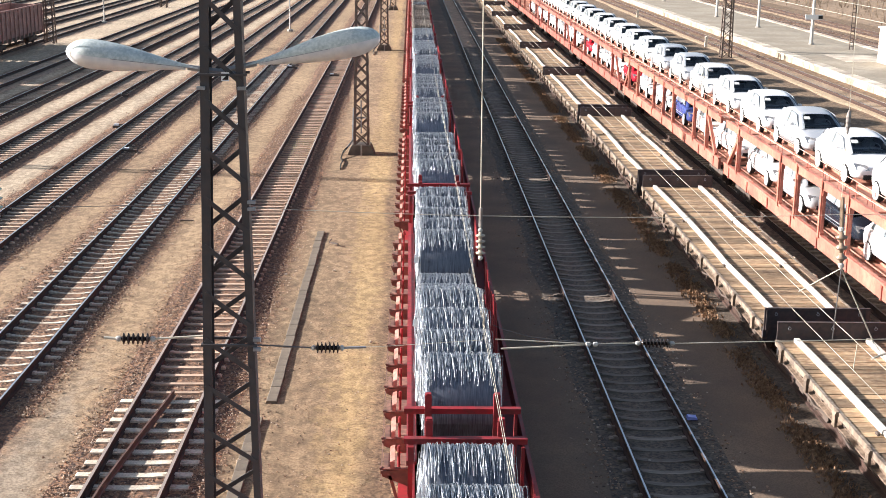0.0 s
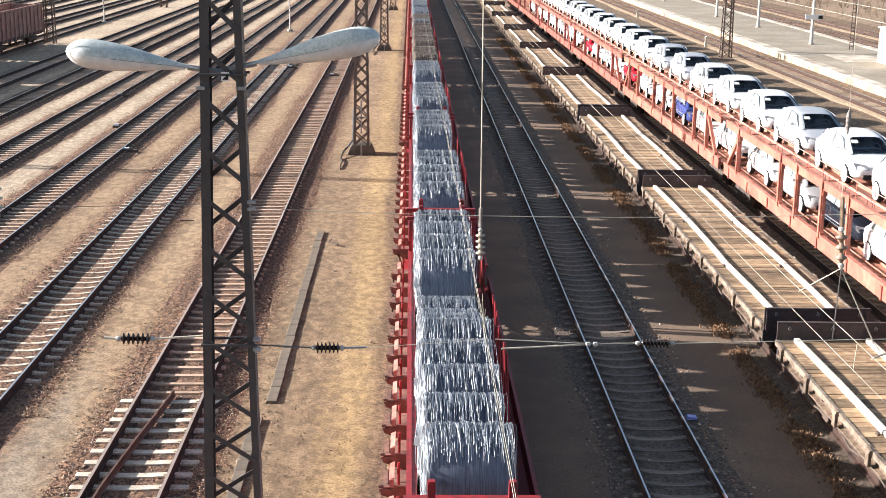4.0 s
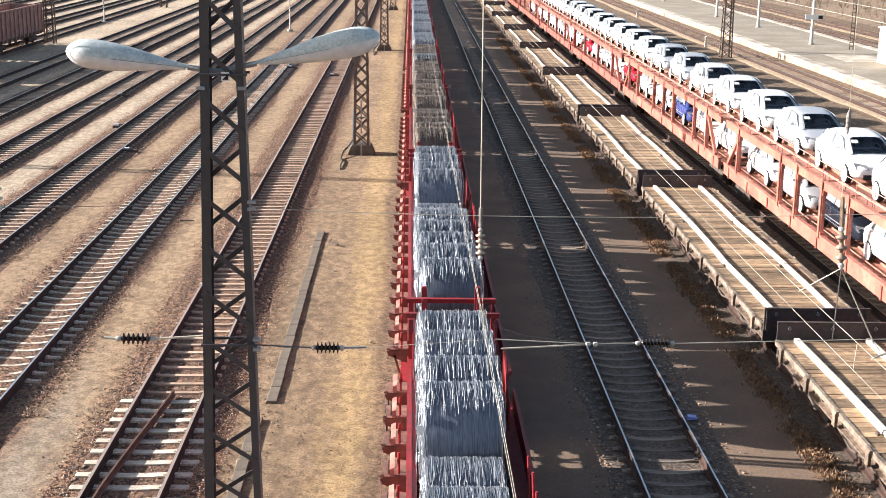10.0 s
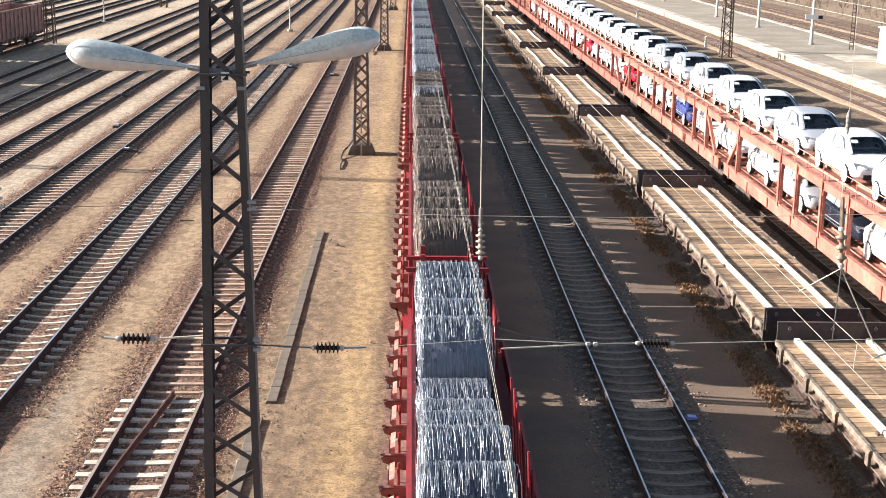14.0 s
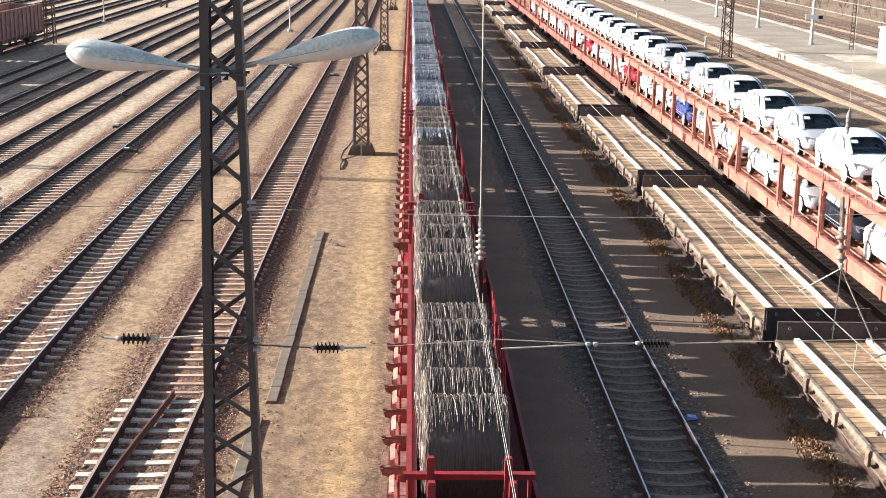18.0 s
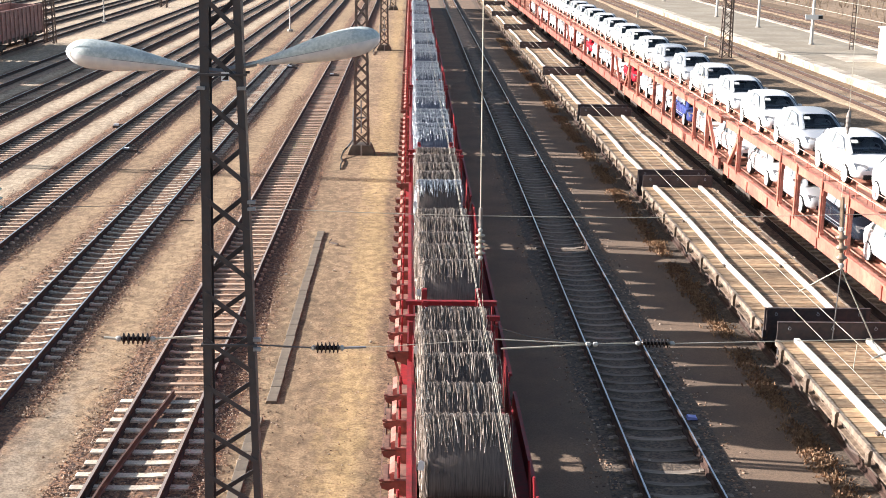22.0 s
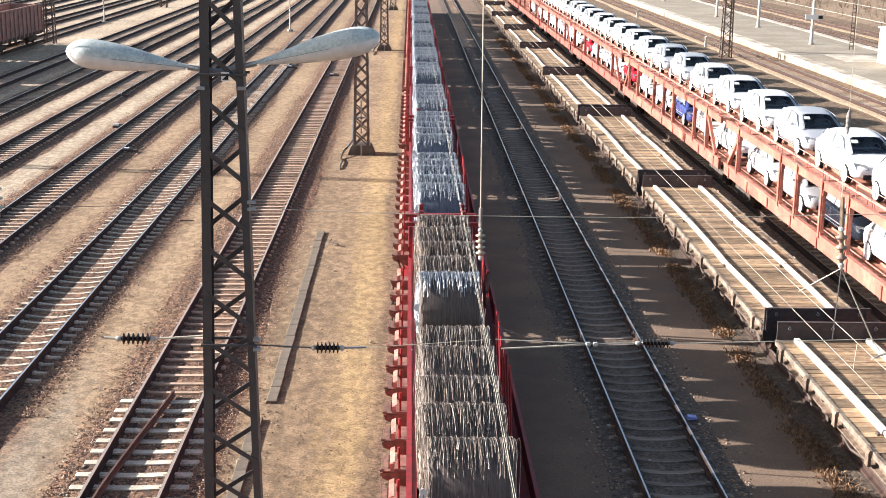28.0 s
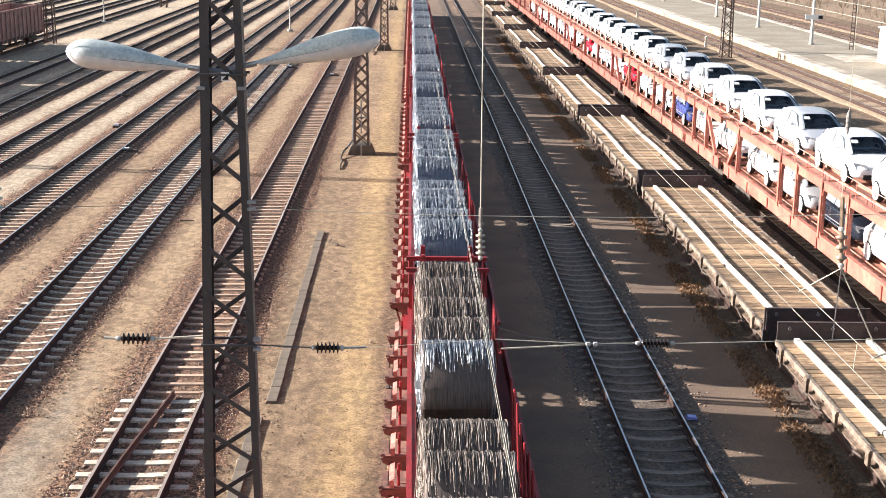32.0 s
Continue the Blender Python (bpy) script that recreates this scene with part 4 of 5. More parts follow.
        bar(bm, (s * loop[1][0], 0.34, 0.995), (s * loop[4][0], 0.34, 1.41), 0.022, 0.014)
        out["window_trim"].append((bm, M_GREYBOX))
        bm = B()
        for y in (-0.86, 0.34, 1.12):
            bar(bm, (s * 0.868, y, 0.40), (s * 0.868, y + 0.02, 0.88), 0.012, 0.012)
        bar(bm, (s * 0.868, -0.86, 0.40), (s * 0.868, 1.0, 0.40), 0.012, 0.012)
        out["door_seam"].append((bm, M_GREYBOX))
        bm = B()
        box(bm, *sorted((s * 0.870, s * 0.884)), -0.92, 0.86, 0.50, 0.535)
        out["side_moulding"].append((bm, M_GREYBOX))
        for y in (-1.33, 1.27):
            bm = B()                                          # dark wheel opening
            n = 12
            a = [bm.verts.new((s * 0.872, y + 0.335 * math.cos(math.pi * i / n), 0.30 + 0.335 * math.sin(math.pi * i / n))) for i in range(n + 1)]
            b = [bm.verts.new((s * 0.60, v.co.y, v.co.z)) for v in a]
            bm.faces.new(a)
            for i in range(n):
                bm.faces.new((a[i], a[i + 1], b[i + 1], b[i]))
            out["wheel_arch"].append((bm, M_TYRE))
    bm = B()
    box(bm, -0.27, 0.27, -2.135, -2.10, 0.50, 0.645)
    for i in range(3):
        box(bm, -0.25, 0.25, -2.145, -2.135, 0.515 + i * 0.045, 0.53 + i * 0.045)
    out["grille"] = [(bm, M_TYRE)]
    bm = B()
    box(bm, -0.55, 0.55, -2.125, -2.06, 0.27, 0.42)
    out["lower_intake"] = [(bm, M_TYRE)]
    out["headlight"] = []
    out["mirror"] = []
    for s in (-1, 1):
        out["headlight"].append((quad((s * 0.38, -2.15, 0.56), (s * 0.76, -2.03, 0.57), (s * 0.82, -1.88, 0.78), (s * 0.46, -2.11, 0.73)), M_HEADLIGHT))
        bm = B()
        prism(bm, [(s * 0.80, 0.98), (s * 0.96, 0.99), (s * 0.965, 1.07), (s * 0.84, 1.09)][::s], -0.64, -0.57)
        out["mirror"].append((bm, None))
    v = quad((-0.51, -0.75, 1.232), (-0.30, -0.75, 1.232), (-0.295, -0.60, 1.31), (-0.50, -0.60, 1.31))
    out["paper_sheet"] = [(v, M_PAPER)]
    return body, out


def wheel_meshes():
    t, r = B(), B()
    lathe(t, [(0.26, -0.09), (0.285, -0.10), (0.308, -0.085), (0.315, -0.05), (0.315, 0.05), (0.308, 0.085), (0.285, 0.10), (0.26, 0.09)], 20, "X")
    lathe(r, [(0.008, -0.108), (0.05, -0.110), (0.07, -0.116), (0.10, -0.100), (0.25, -0.106), (0.28, -0.098), (0.28, 0.098), (0.25, 0.106), (0.10, 0.100), (0.07, 0.116), (0.05, 0.110), (0.008, 0.108)], 15, "X")
    return mesh_of(t, "tyre", M_TYRE, True), mesh_of(r, "rim", M_RIM)


BODY_BM, CAR_PARTS = car_meshes()
BODY = mesh_of(BODY_BM, "body", M_CAR, True)
CAR_PARTS = {k: [(mesh_of(b, k, m or M_CAR), m) for b, m in v] for k, v in CAR_PARTS.items()}
TYRE, RIM = wheel_meshes()


def car(label, paint, m):
    c = thing("car", label, "car", "new cars on the carrier", at=m)
    if paint is M_CAR:
        b = part("body", BODY, None, c)
    else:
        me = BODY.copy()
        me.materials.clear()
        me.materials.append(paint)
        b = part("body", me, None, c)
    sub = b.modifiers.new("round", "SUBSURF")
    sub.levels = sub.render_levels = 1
    for k, v in CAR_PARTS.items():
        for me, material in v:
            if material is None and paint is not M_CAR:
                me = me.copy()
                me.materials.clear()
                me.materials.append(paint)
            part(k, me, None, c)
    for s in (-1, 1):
        for y in (-1.33, 1.27):
            wh = part("wheel", TYRE, None, c)
            wh.location = (s * 0.79, y, 0.315)
            part("rim", RIM, None, wh)
    return c


# ---- car carrier wagons at rest ----
SECTION, SEAM = 26.5, 53.4
DECK_LOW, DECK_HIGH = 1.38, 3.23
SQUAT = Matrix.Diagonal((1, 1, 0.955, 1))             # cars sit low on their lashed springs


def carrier_wagon(posts, paint, label):
    w = thing("car_carrier_wagon", label, "car carrier", "car carrier wagons")
    L = SECTION - 1.0
    for s in (-1, 1):
        bm = B()                                              # lower side sill
        prism(bm, [(s * 1.36, 1.07), (s * 1.47, 1.07), (s * 1.47, 1.48), (s * 1.50, 1.48), (s * 1.50, 1.55), (s * 1.36, 1.55)][::s], 0, L)
        part("lower_sill", bm, paint, w)
        bm = B()
        prism(bm, [(s * 1.38, 2.99), (s * 1.48, 2.99), (s * 1.48, 3.25), (s * 1.51, 3.25), (s * 1.51, 3.28), (s * 1.38, 3.28)][::s], 0, L)
        part("upper_sill", bm, paint, w)
        for y in posts:
            bm = B()
            box(bm, s * 1.43 - 0.05, s * 1.43 + 0.05, y - 0.10, y + 0.10, 1.55, 2.99)
            prism(bm, [(s * 1.36, 2.80), (s * 1.50, 2.80), (s * 1.50, 2.985), (s * 1.36, 2.985)][::s], y - 0.14, y + 0.14)
            box(bm, s * 1.43 - 0.065, s * 1.43 + 0.065, y - 0.13, y + 0.13, 1.552, 1.64)
            box(bm, *sorted((s * 1.512, s * 1.535)), y - 0.075, y + 0.075, 1.45, 3.34)
            box(bm, *sorted((s * 1.45, s * 1.512)), y - 0.075, y + 0.075, 1.60, 2.985)
            part("post", bm, paint, w)
        for y, d in ((2.4, -1.7), (23.4, 1.55)):
            bm = B()
            bar(bm, (s * 1.43, y + d, 1.56), (s * 1.43, y, 2.9), 0.12, 0.16)
            part("diagonal_brace", bm, paint, w)
        for i in range(13):
            y = 1.0 + i * (L - 2.0) / 12
            bm = B()                                          # bent guard hoop at the edge of the upper deck
            pts = [(y + 0.22 * math.cos(math.pi * k / 8), 3.19 + 0.30 * math.sin(math.pi * k / 8) ** 0.7) for k in range(9)]
            for (ya, za), (yb, zb) in zip(pts, pts[1:]):
                rod(bm, (s * 1.30, ya, za), (s * 1.30, yb, zb), 0.014, 5)
            part("guard_hoop", bm, M_CARRIER_DULL, w)
        for i in range(9):
            y = 0.9 + i * (L - 1.8) / 8
            bm = B()
            box(bm, s * 1.49 - 0.015, s * 1.49 + 0.02, y - 0.05, y + 0.05, 1.05, 1.48)
            part("sill_rib", bm, M_CARRIER_DULL, w)
        n = 17
        for i in range(n):
            y = 0.3 + i * (L - 0.6) / (n - 1)
            bm = B()
            rod(bm, (s * 1.44, y, 3.28), (s * 1.44, y, 3.81), 0.013)
            part("rail_post", bm, paint, w)
        for z in (3.50, 3.80):
            bm = B()
            rod(bm, (s * 1.44, 0.3, z), (s * 1.44, L - 0.3, z), 0.011)
            part("hand_rail", bm, M_PALERAIL, w, "thin pale hand rail")
    for z, nm in ((DECK_LOW, "lower_deck"), (DECK_HIGH, "upper_deck")):
        bm = B()
        box(bm, -1.36, 1.36, 0, L, z - 0.14, z - 0.02)
        for x in (-0.95, 0.55):                               # wheel troughs with raised lips
            for e in (0.0, 0.40):
                box(bm, x + e, x + e + 0.03, 0, L, z - 0.02, z + 0.05)
        for i in range(11):
            y = 1.1 + i * (L - 2.2) / 10
            box(bm, -1.30, -0.98, y, y + 0.07, z - 0.02, z + 0.03)
            box(bm, 1.0, 1.30, y, y + 0.07, z - 0.02, z + 0.03)
        part(nm, bm, M_CARRIER_DECK, w)
    for y in (1.9, L - 1.9):
        bogie_parts(w, y)
    for y, s in ((0.0, -1), (L, 1)):
        bm = B()
        box(bm, -1.25, 1.25, min(y, y - s * 0.1), max(y, y - s * 0.1), 0.85, 1.22)
        part("headstock", bm, M_UNDER, w)
    return w


for at, posts in ((SEAM - SECTION + 0.5, (2.5, 5.1, 10.0, 12.55, 15.3, 17.3, 23.3)), (SEAM + 0.5, (2.5, 5.1, 10.0, 12.55, 15.3, 20.3, 23.3))):
    carrier_wagon(posts, M_CARRIER, "orange-red double-deck rail car carrier loaded with new cars").matrix_world = pose(X_CARRIER, at, 0)
OLD_CARRIER = carrier_wagon((3.6, 10.2, 17.2, 23.4), M_CARRIER_DULL, "dull red double-deck rail car carrier with widely set posts")
OLD_CARRIER.matrix_world = pose(X_CARRIER, SEAM + 0.5 + SECTION, 0)
for i in range(2, 6):
    copy_thing(OLD_CARRIER, pose(X_CARRIER, SEAM + 0.5 + i * SECTION, 0))

WHITE_LABEL = "new white hatchback with a paper sheet behind its windscreen"
first = car(WHITE_LABEL, M_CAR, pose(X_CARRIER, 41.0 - 5.25, DECK_HIGH) @ SQUAT)
for i in range(22):
    y = 41.1 + i * 5.14
    at = pose(X_CARRIER - 0.04 + random.uniform(-0.05, 0.05), y + random.uniform(-0.1, 0.1), DECK_HIGH, 0, 0, random.uniform(-0.8, 0.8))
    if i in (1, 5, 6):
        car("new silver hatchback with a paper sheet behind its windscreen", M_CAR_SILVER, at @ SQUAT)
    else:
        copy_thing(first, at)
low = [(36.6, "w"), (41.2, "d"), (45.9, "s"), (50.6, "w"), (56.4, "w"), (61.2, "w"), (66.0, "b"), (71.0, "w"), (76.2, "w"), (82.6, "r"), (87.6, "w"), (92.4, "w"),
       (97.2, "w"), (102.0, "r"), (108.5, "w"), (113.2, "w"), (118.0, "s"), (123.0, "w"), (128.0, "w"), (135.0, "w"), (140.0, "w"), (146.0, "w"), (151.0, "w")]
for y, c in low:
    m = pose(X_CARRIER + random.uniform(-0.05, 0.05), y - 0.6, DECK_LOW, 0, 0, random.uniform(-0.8, 0.8))
    if c == "w":
        copy_thing(first, m)["label"] = "new white hatchback on the lower deck of a car carrier"
    else:
        word, paint = {"d": ("black", M_CAR_DARK), "s": ("silver", M_CAR_SILVER), "b": ("blue", M_CAR_BLUE), "r": ("red", M_CAR_RED)}[c]
        car("new %s hatchback on the lower deck of a car carrier" % word, paint, m @ SQUAT)

# ---- masts ----
def lattice_face(bm, a, b, W, z0, z1, n, d, axis):
    for i in range(n):
        za, zb = z0 + (z1 - z0) * i / n, z0 + (z1 - z0) * (i + 1) / n
        for s in (-1, 1):
            if axis == "x":
                bar(bm, (s * -W(za), a * W(za), za), (s * W(zb), a * W(zb), zb), d * 0.4, d)
            else:
                bar(bm, (a * W(za), s * -W(za), za), (a * W(zb), s * W(zb), zb), d * 0.4, d)


def mast(x, y, top, material, w0, w1, step, leg, d, label, base=True):
    m = thing("lattice_mast", label, "mast", "lattice masts", at=pose(x, y, 0))
    z0 = 0.35 if base else -0.12
    W = lambda z: (w0 + (w1 - w0) * (z - z0) / (top - z0)) / 2
    for sx in (-1, 1):
        for sy in (-1, 1):
            bm = B()                                          # angle-iron leg
            o = [(0, 0), (-sx * leg, 0), (-sx * leg, -sy * 0.014), (-sx * 0.014, -sy * 0.014), (-sx * 0.014, -sy * leg), (0, -sy * leg)]
            loft(bm, o, (sx * W(z0), sy * W(z0), z0), (sx * W(top), sy * W(top), top))
            part("leg", bm, material, m)
    n = round((top - z0) / step)
    for axis in "xy":
        for a in (-1, 1):
            bm = B()
            lattice_face(bm, a, 0, W, z0, top, n, d, axis)
            tagged(part("lacing", bm, material, m), kind="stuff")
    if base:
        bm = B()
        prism(bm, [(-w0 * 0.88, -0.1), (w0 * 0.88, -0.1), (w0 * 0.82, 0.05), (w0 * 0.60, 0.42), (-w0 * 0.60, 0.42), (-w0 * 0.82, 0.05)], -w0 * 0.7, w0 * 0.7)
        part("foundation", bm, M_FOOTING, m)
    return m


main = thing("lattice_mast", "near-black steel lattice mast with two lamps and cross wires", "mast", "lattice masts", at=pose(-2.125, 15.0, 0))
MW = lambda z: 0.23 + (10.04 - z) * 0.0185             # half width over the legs
for s in (-1, 1):
    bm = B()                                              # channel-section leg: web and two flanges
    f = 0.105 if s < 0 else 0.085
    o = [(0, -0.11), (0, 0.11), (-s * f, 0.11), (-s * f, 0.095), (-s * 0.02, 0.095), (-s * 0.02, -0.095), (-s * f, -0.095), (-s * f, -0.11)]
    loft(bm, o, (s * MW(0.3), 0, 0.3), (s * MW(12.6), 0, 12.6))
    part("leg", bm, M_DARKSTEEL, main)
for face, way in ((-0.118, -1), (0.118, 1)):                # flat diagonals, one per bay, leaning the other way at the back
    bm = B()
    for i in range(21):
        za = 0.50 + 0.575 * i
        zb = za + 0.40
        bar(bm, (way * -(MW(za) - 0.03), face, za), (way * (MW(zb) - 0.03), face, zb), 0.012, 0.055)
    tagged(part("lacing", bm, M_DARKSTEEL, main), kind="stuff")
bm = B()
box(bm, -0.6, 0.6, -0.5, 0.5, -0.1, 0.32)
part("foundation", bm, M_CONCRETE_DARK, main)
for z, x0, x1 in ((9.22, -0.27, 0.29), (6.02, -0.32, 0.34)):
    bm = B()
    box(bm, x0, x1, -0.155, -0.13, z - 0.014, z + 0.014)
    box(bm, x0, x1, 0.13, 0.155, z - 0.014, z + 0.014)
    box(bm, x0, x0 + 0.02, -0.13, 0.13, z - 0.014, z + 0.014)
    part("collar", bm, M_DARKSTEEL, main)
for z, x in ((7.76, 0.30), (7.68, 0.30), (6.10, 0.33), (5.98, 0.33), (9.07, 0.22), (9.07, -0.24)):
    bm = B()
    box(bm, x - 0.035, x + 0.055, -0.19, -0.125, z - 0.017, z + 0.017)
    part("bracket_box", bm, M_GREYBOX, main, "small grey clamp box")
bm = B()
box(bm, 0.0, 0.09, -0.15, -0.135, 9.15, 9.25)
part("sign_plate", bm, M_CAR, main, "small white plate with a black triangle")
bm = B()
v = [bm.verts.new(p) for p in ((0.012, -0.156, 9.165), (0.08, -0.156, 9.165), (0.08, -0.156, 9.235))]
bm.faces.new(v)
part("plate_mark", bm, M_TYRE, main)


def street_lamp(s, tip, root, name_label):
    """A long teardrop lamp head on the mast: metal hood above, milky bowl below."""
    t = thing("street_lamp", name_label, "lamp", "lamps on the mast")
    tip, root = Vector(tip), Vector(root)
    q = (tip - root).to_track_quat("Y", "Z").to_matrix().to_4x4()
    t.matrix_world = Matrix.Translation(root) @ q
    L = (tip - root).length
    steps = [i / 24 * 0.8 for i in range(24)] + [0.8 + 0.2 * math.sin(math.pi / 2 * i / 9) for i in range(10)]
    prof = [(u, (0.03 + 0.2 * math.sin(0.5 * math.pi * min(1.0, u / 0.8)) ** 1.6 - 0.025 * u) * (1.0 if u < 0.8 else math.sqrt(max(0.0, 1 - ((u - 0.8) / 0.2) ** 2)) + 0.004)) for u in steps]
    for nm, sign, material in (("hood", 1, M_LAMP), ("bowl", -1, M_DIFFUSER)):
        bm = B()
        rings = []
        for u, r in prof:
            if nm == "bowl" and u < 0.1:
                continue
            zz = 0.79
            rings.append([bm.verts.new((r * 1.12 * math.cos(a), u * L, sign * r * zz * math.sin(a))) for a in [math.pi * i / 20 for i in range(21)]])
        for a, b in zip(rings, rings[1:]):
            for i in range(20):
                bm.faces.new((a[i], a[i + 1], b[i + 1], b[i]))
        part(nm, bm, material, t, smooth=True)
    bm = B()
    for u0, u1 in zip(prof[2:20], prof[3:20]):
        for sx in (-1, 1):
            bar(bm, (sx * u0[1] * 1.125, u0[0] * L, 0), (sx * u1[1] * 1.125, u1[0] * L, 0), 0.006)
    part("rim_seam", bm, M_GREYBOX, t)
    bm = B()
    rod(bm, (0, -0.42, 0), (0, 0.12, 0), 0.035)
    part("arm", bm, M_GREYBOX, t)
    return t


street_lamp(-1, (-3.88, 15.0, 9.46), (-2.40, 15.0, 9.27), "long teardrop street lamp in dull aluminium, bowl downward")
street_lamp(1, (-0.34, 15.0, 9.66), (-1.86, 15.0, 9.31), "long teardrop street lamp in dull aluminium on the mast")

BROWN = "brown steel lattice mast on a concrete foundation block"
for x, y in ((-2.33, 63.4), (-2.28, 117.0), (-2.2, 172.0)):
    m = mast(x, y, 14.5, M_BROWNSTEEL, 0.76, 0.40, 0.68, 0.10, 0.06, BROWN)
    bm = B()
    bar(bm, (-0.9, -0.2, 0.0), (-0.42, -0.2, 0.6), 0.08)
    bar(bm, (-0.42, -0.2, 0.6), (-0.38, -0.1, 2.2), 0.06)
    part("cable_pipe", bm, M_GREYBOX, m)
    bm = B()
    box(bm, -0.03, 0.03, -0.50, -0.47, 1.0, 2.6)
    box(bm, -0.22, 0.22, -0.50, -0.47, 1.72, 1.80)
    part("cross_plate", bm, M_GREYBOX, m)
    bm = B()
    box(bm, -0.03, 0.05, -0.60, -0.585, -0.1, 0.45)
    part("earth_strip", bm, M_CONCRETE, m)
    bm = B()                                                  # dark cable that runs from the foot into the ground
    pts = [(-0.55, 0.05, 0.36), (-0.84, -0.5, 0.16), (-0.92, -1.6, -0.01), (-0.80, -2.6, 0.0), (-0.84, -3.4, 0.01), (-0.80, -4.4, -0.03)]
    for a, b in zip(pts, pts[1:]):
        rod(bm, a, b, 0.035, 6)
    part("cable", bm, M_TYRE, m)
for x, y in ((27.4, 114.0), (-32.4, 120.0), (-31.6, 171.5), (-45.2, 150.0), (-36.35, 62.0)):
    mast(x, y, 14.5, M_BROWNSTEEL, 0.95, 0.5, 0.8, 0.12, 0.05, BROWN, False)

for x, y in ((-12.3, 136.0), (-21.3, 136.0), (-33.0, 144.0)):
    p = thing("line_pole", "slim galvanised steel pole for the overhead line", "pole", "slim poles", at=pose(x, y, 0))
    bm = B()
    rod(bm, (0, 0, 0), (0, 0, 11.0), 0.075, 10, 0.05)
    part("pole", bm, M_PALEPOLE, p)
    bm = B()
    lathe(bm, [(0.3, -0.1), (0.3, 0.12), (0.22, 0.18)], 10)
    part("footing", bm, M_CONCRETE, p)

# ---- overhead line ----
def wire(points, r=0.008, label="thin overhead wire between masts", material=None, sag=0.0, name="overhead_wire"):
    bm = B()
    pts = [Vector(p) for p in points]
    if len(pts) == 2 and sag:
        a, b = pts
        pts = [a.lerp(b, i / 16) - Vector((0, 0, 4 * sag * (i / 16) * (1 - i / 16))) for i in range(17)]
    for a, b in zip(pts, pts[1:]):
        rod(bm, a, b, r, 5)
    ob = part(name, bm, material or M_WIRELINE)
    return tagged(ob, label, "wire", "overhead wires")


def insulator(a, b, discs, r, material, label):
    """A string of porcelain discs between two metal caps."""
    a, b = Vector(a), Vector(b)
    t = thing("insulator", label, "insulator", "line insulators")
    t.matrix_world = Matrix.Translation(a) @ (b - a).to_track_quat("Z", "Y").to_matrix().to_4x4()
    L = (b - a).length
    for i in range(discs):
        bm = B()
        z = L * (0.14 + 0.72 * (i + 0.5) / discs)
        p = L * 0.72 / discs
        lathe(bm, [(r * 0.35, z - p * 0.5), (r * 0.45, z - p * 0.2), (r, z - p * 0.05), (r * 0.92, z + p * 0.1), (r * 0.4, z + p * 0.3), (r * 0.35, z + p * 0.5)], 16)
        part("disc", bm, material, t, smooth=True)
    for z0, z1 in ((0, L * 0.14), (L * 0.86, L)):
        bm = B()
        lathe(bm, [(r * 0.25, z0), (r * 0.5, z0 + 0.02), (r * 0.5, z1 - 0.02), (r * 0.25, z1)], 10)
        part("cap", bm, M_PALEPOLE, t)
    return t


Y0 = 15.0
# lower cross wire with its insulators
insulator((-3.48, Y0, 6.05), (-3.01, Y0, 6.05), 6, 0.07, M_PORCELAIN_DARK, "dark ribbed insulator in a horizontal cross wire")
insulator((-1.16, Y0, 5.95), (-0.76, Y0, 5.95), 6, 0.07, M_PORCELAIN_DARK, "dark ribbed insulator in a horizontal cross wire")
insulator((2.74, Y0, 6.03), (3.22, Y0, 6.03), 8, 0.055, M_PORCELAIN_DARK, "brown ribbed insulator in a horizontal cross wire")
wire([(-3.62, Y0, 6.06), (-3.48, Y0, 6.05)], 0.02)
wire([(-3.01, Y0, 6.05), (-2.44, Y0, 6.09)], 0.014)
wire([(-1.80, Y0, 5.98), (-1.16, Y0, 5.95)], 0.010, material=M_WIREDARK)
wire([(-0.76, Y0, 5.95), (-0.15, Y0, 5.98), (0.90, Y0, 6.06)], 0.004)
wire([(0.885, Y0, 6.64), (0.9176, Y0, 6.066)], 0.0038, "thin pale dropper between two overhead wires")
wire([(-0.76, Y0, 5.95), (-0.50, Y0, 5.96)], 0.016, material=M_GREYBOX)
wire([(1.015, Y0, 6.252), (1.118, Y0, 6.203), (1.481, Y0, 6.10), (1.878, Y0, 6.058), (2.17, Y0, 6.028)], 0.004, material=M_WIREDARK)
wire([(1.05, Y0, 6.07), (2.17, Y0, 6.02), (2.74, Y0, 6.03)], 0.007)
wire([(1.12, Y0, 5.95), (2.17, Y0, 6.01)], 0.011)
wire([(3.22, Y0, 6.03), (5.78, Y0, 6.10), (9.5, Y0, 6.3)], 0.006)
for x in (2.17, 2.26):
    bm = B()
    lathe(bm, [(0.015, -0.03), (0.03, -0.02), (0.03, 0.02), (0.015, 0.03)], 8, "X", (x, Y0, 6.015))
    tagged(part("wire_clamp", bm, M_PALEPOLE), "small bright metal clamp on a cross wire", "clamp", "wire clamps")
# upper cross wire
wire([(-26.0, Y0, 8.1), (-2.40, Y0, 7.70)], 0.0045, material=M_WIREDARK, sag=0.3)
wire([(-1.84, Y0, 7.66), (5.2, Y0, 7.64)], 0.0042, sag=0.07)
wire([(5.2, Y0, 7.64), (22.0, Y0, 8.0)], 0.0042, sag=0.1)
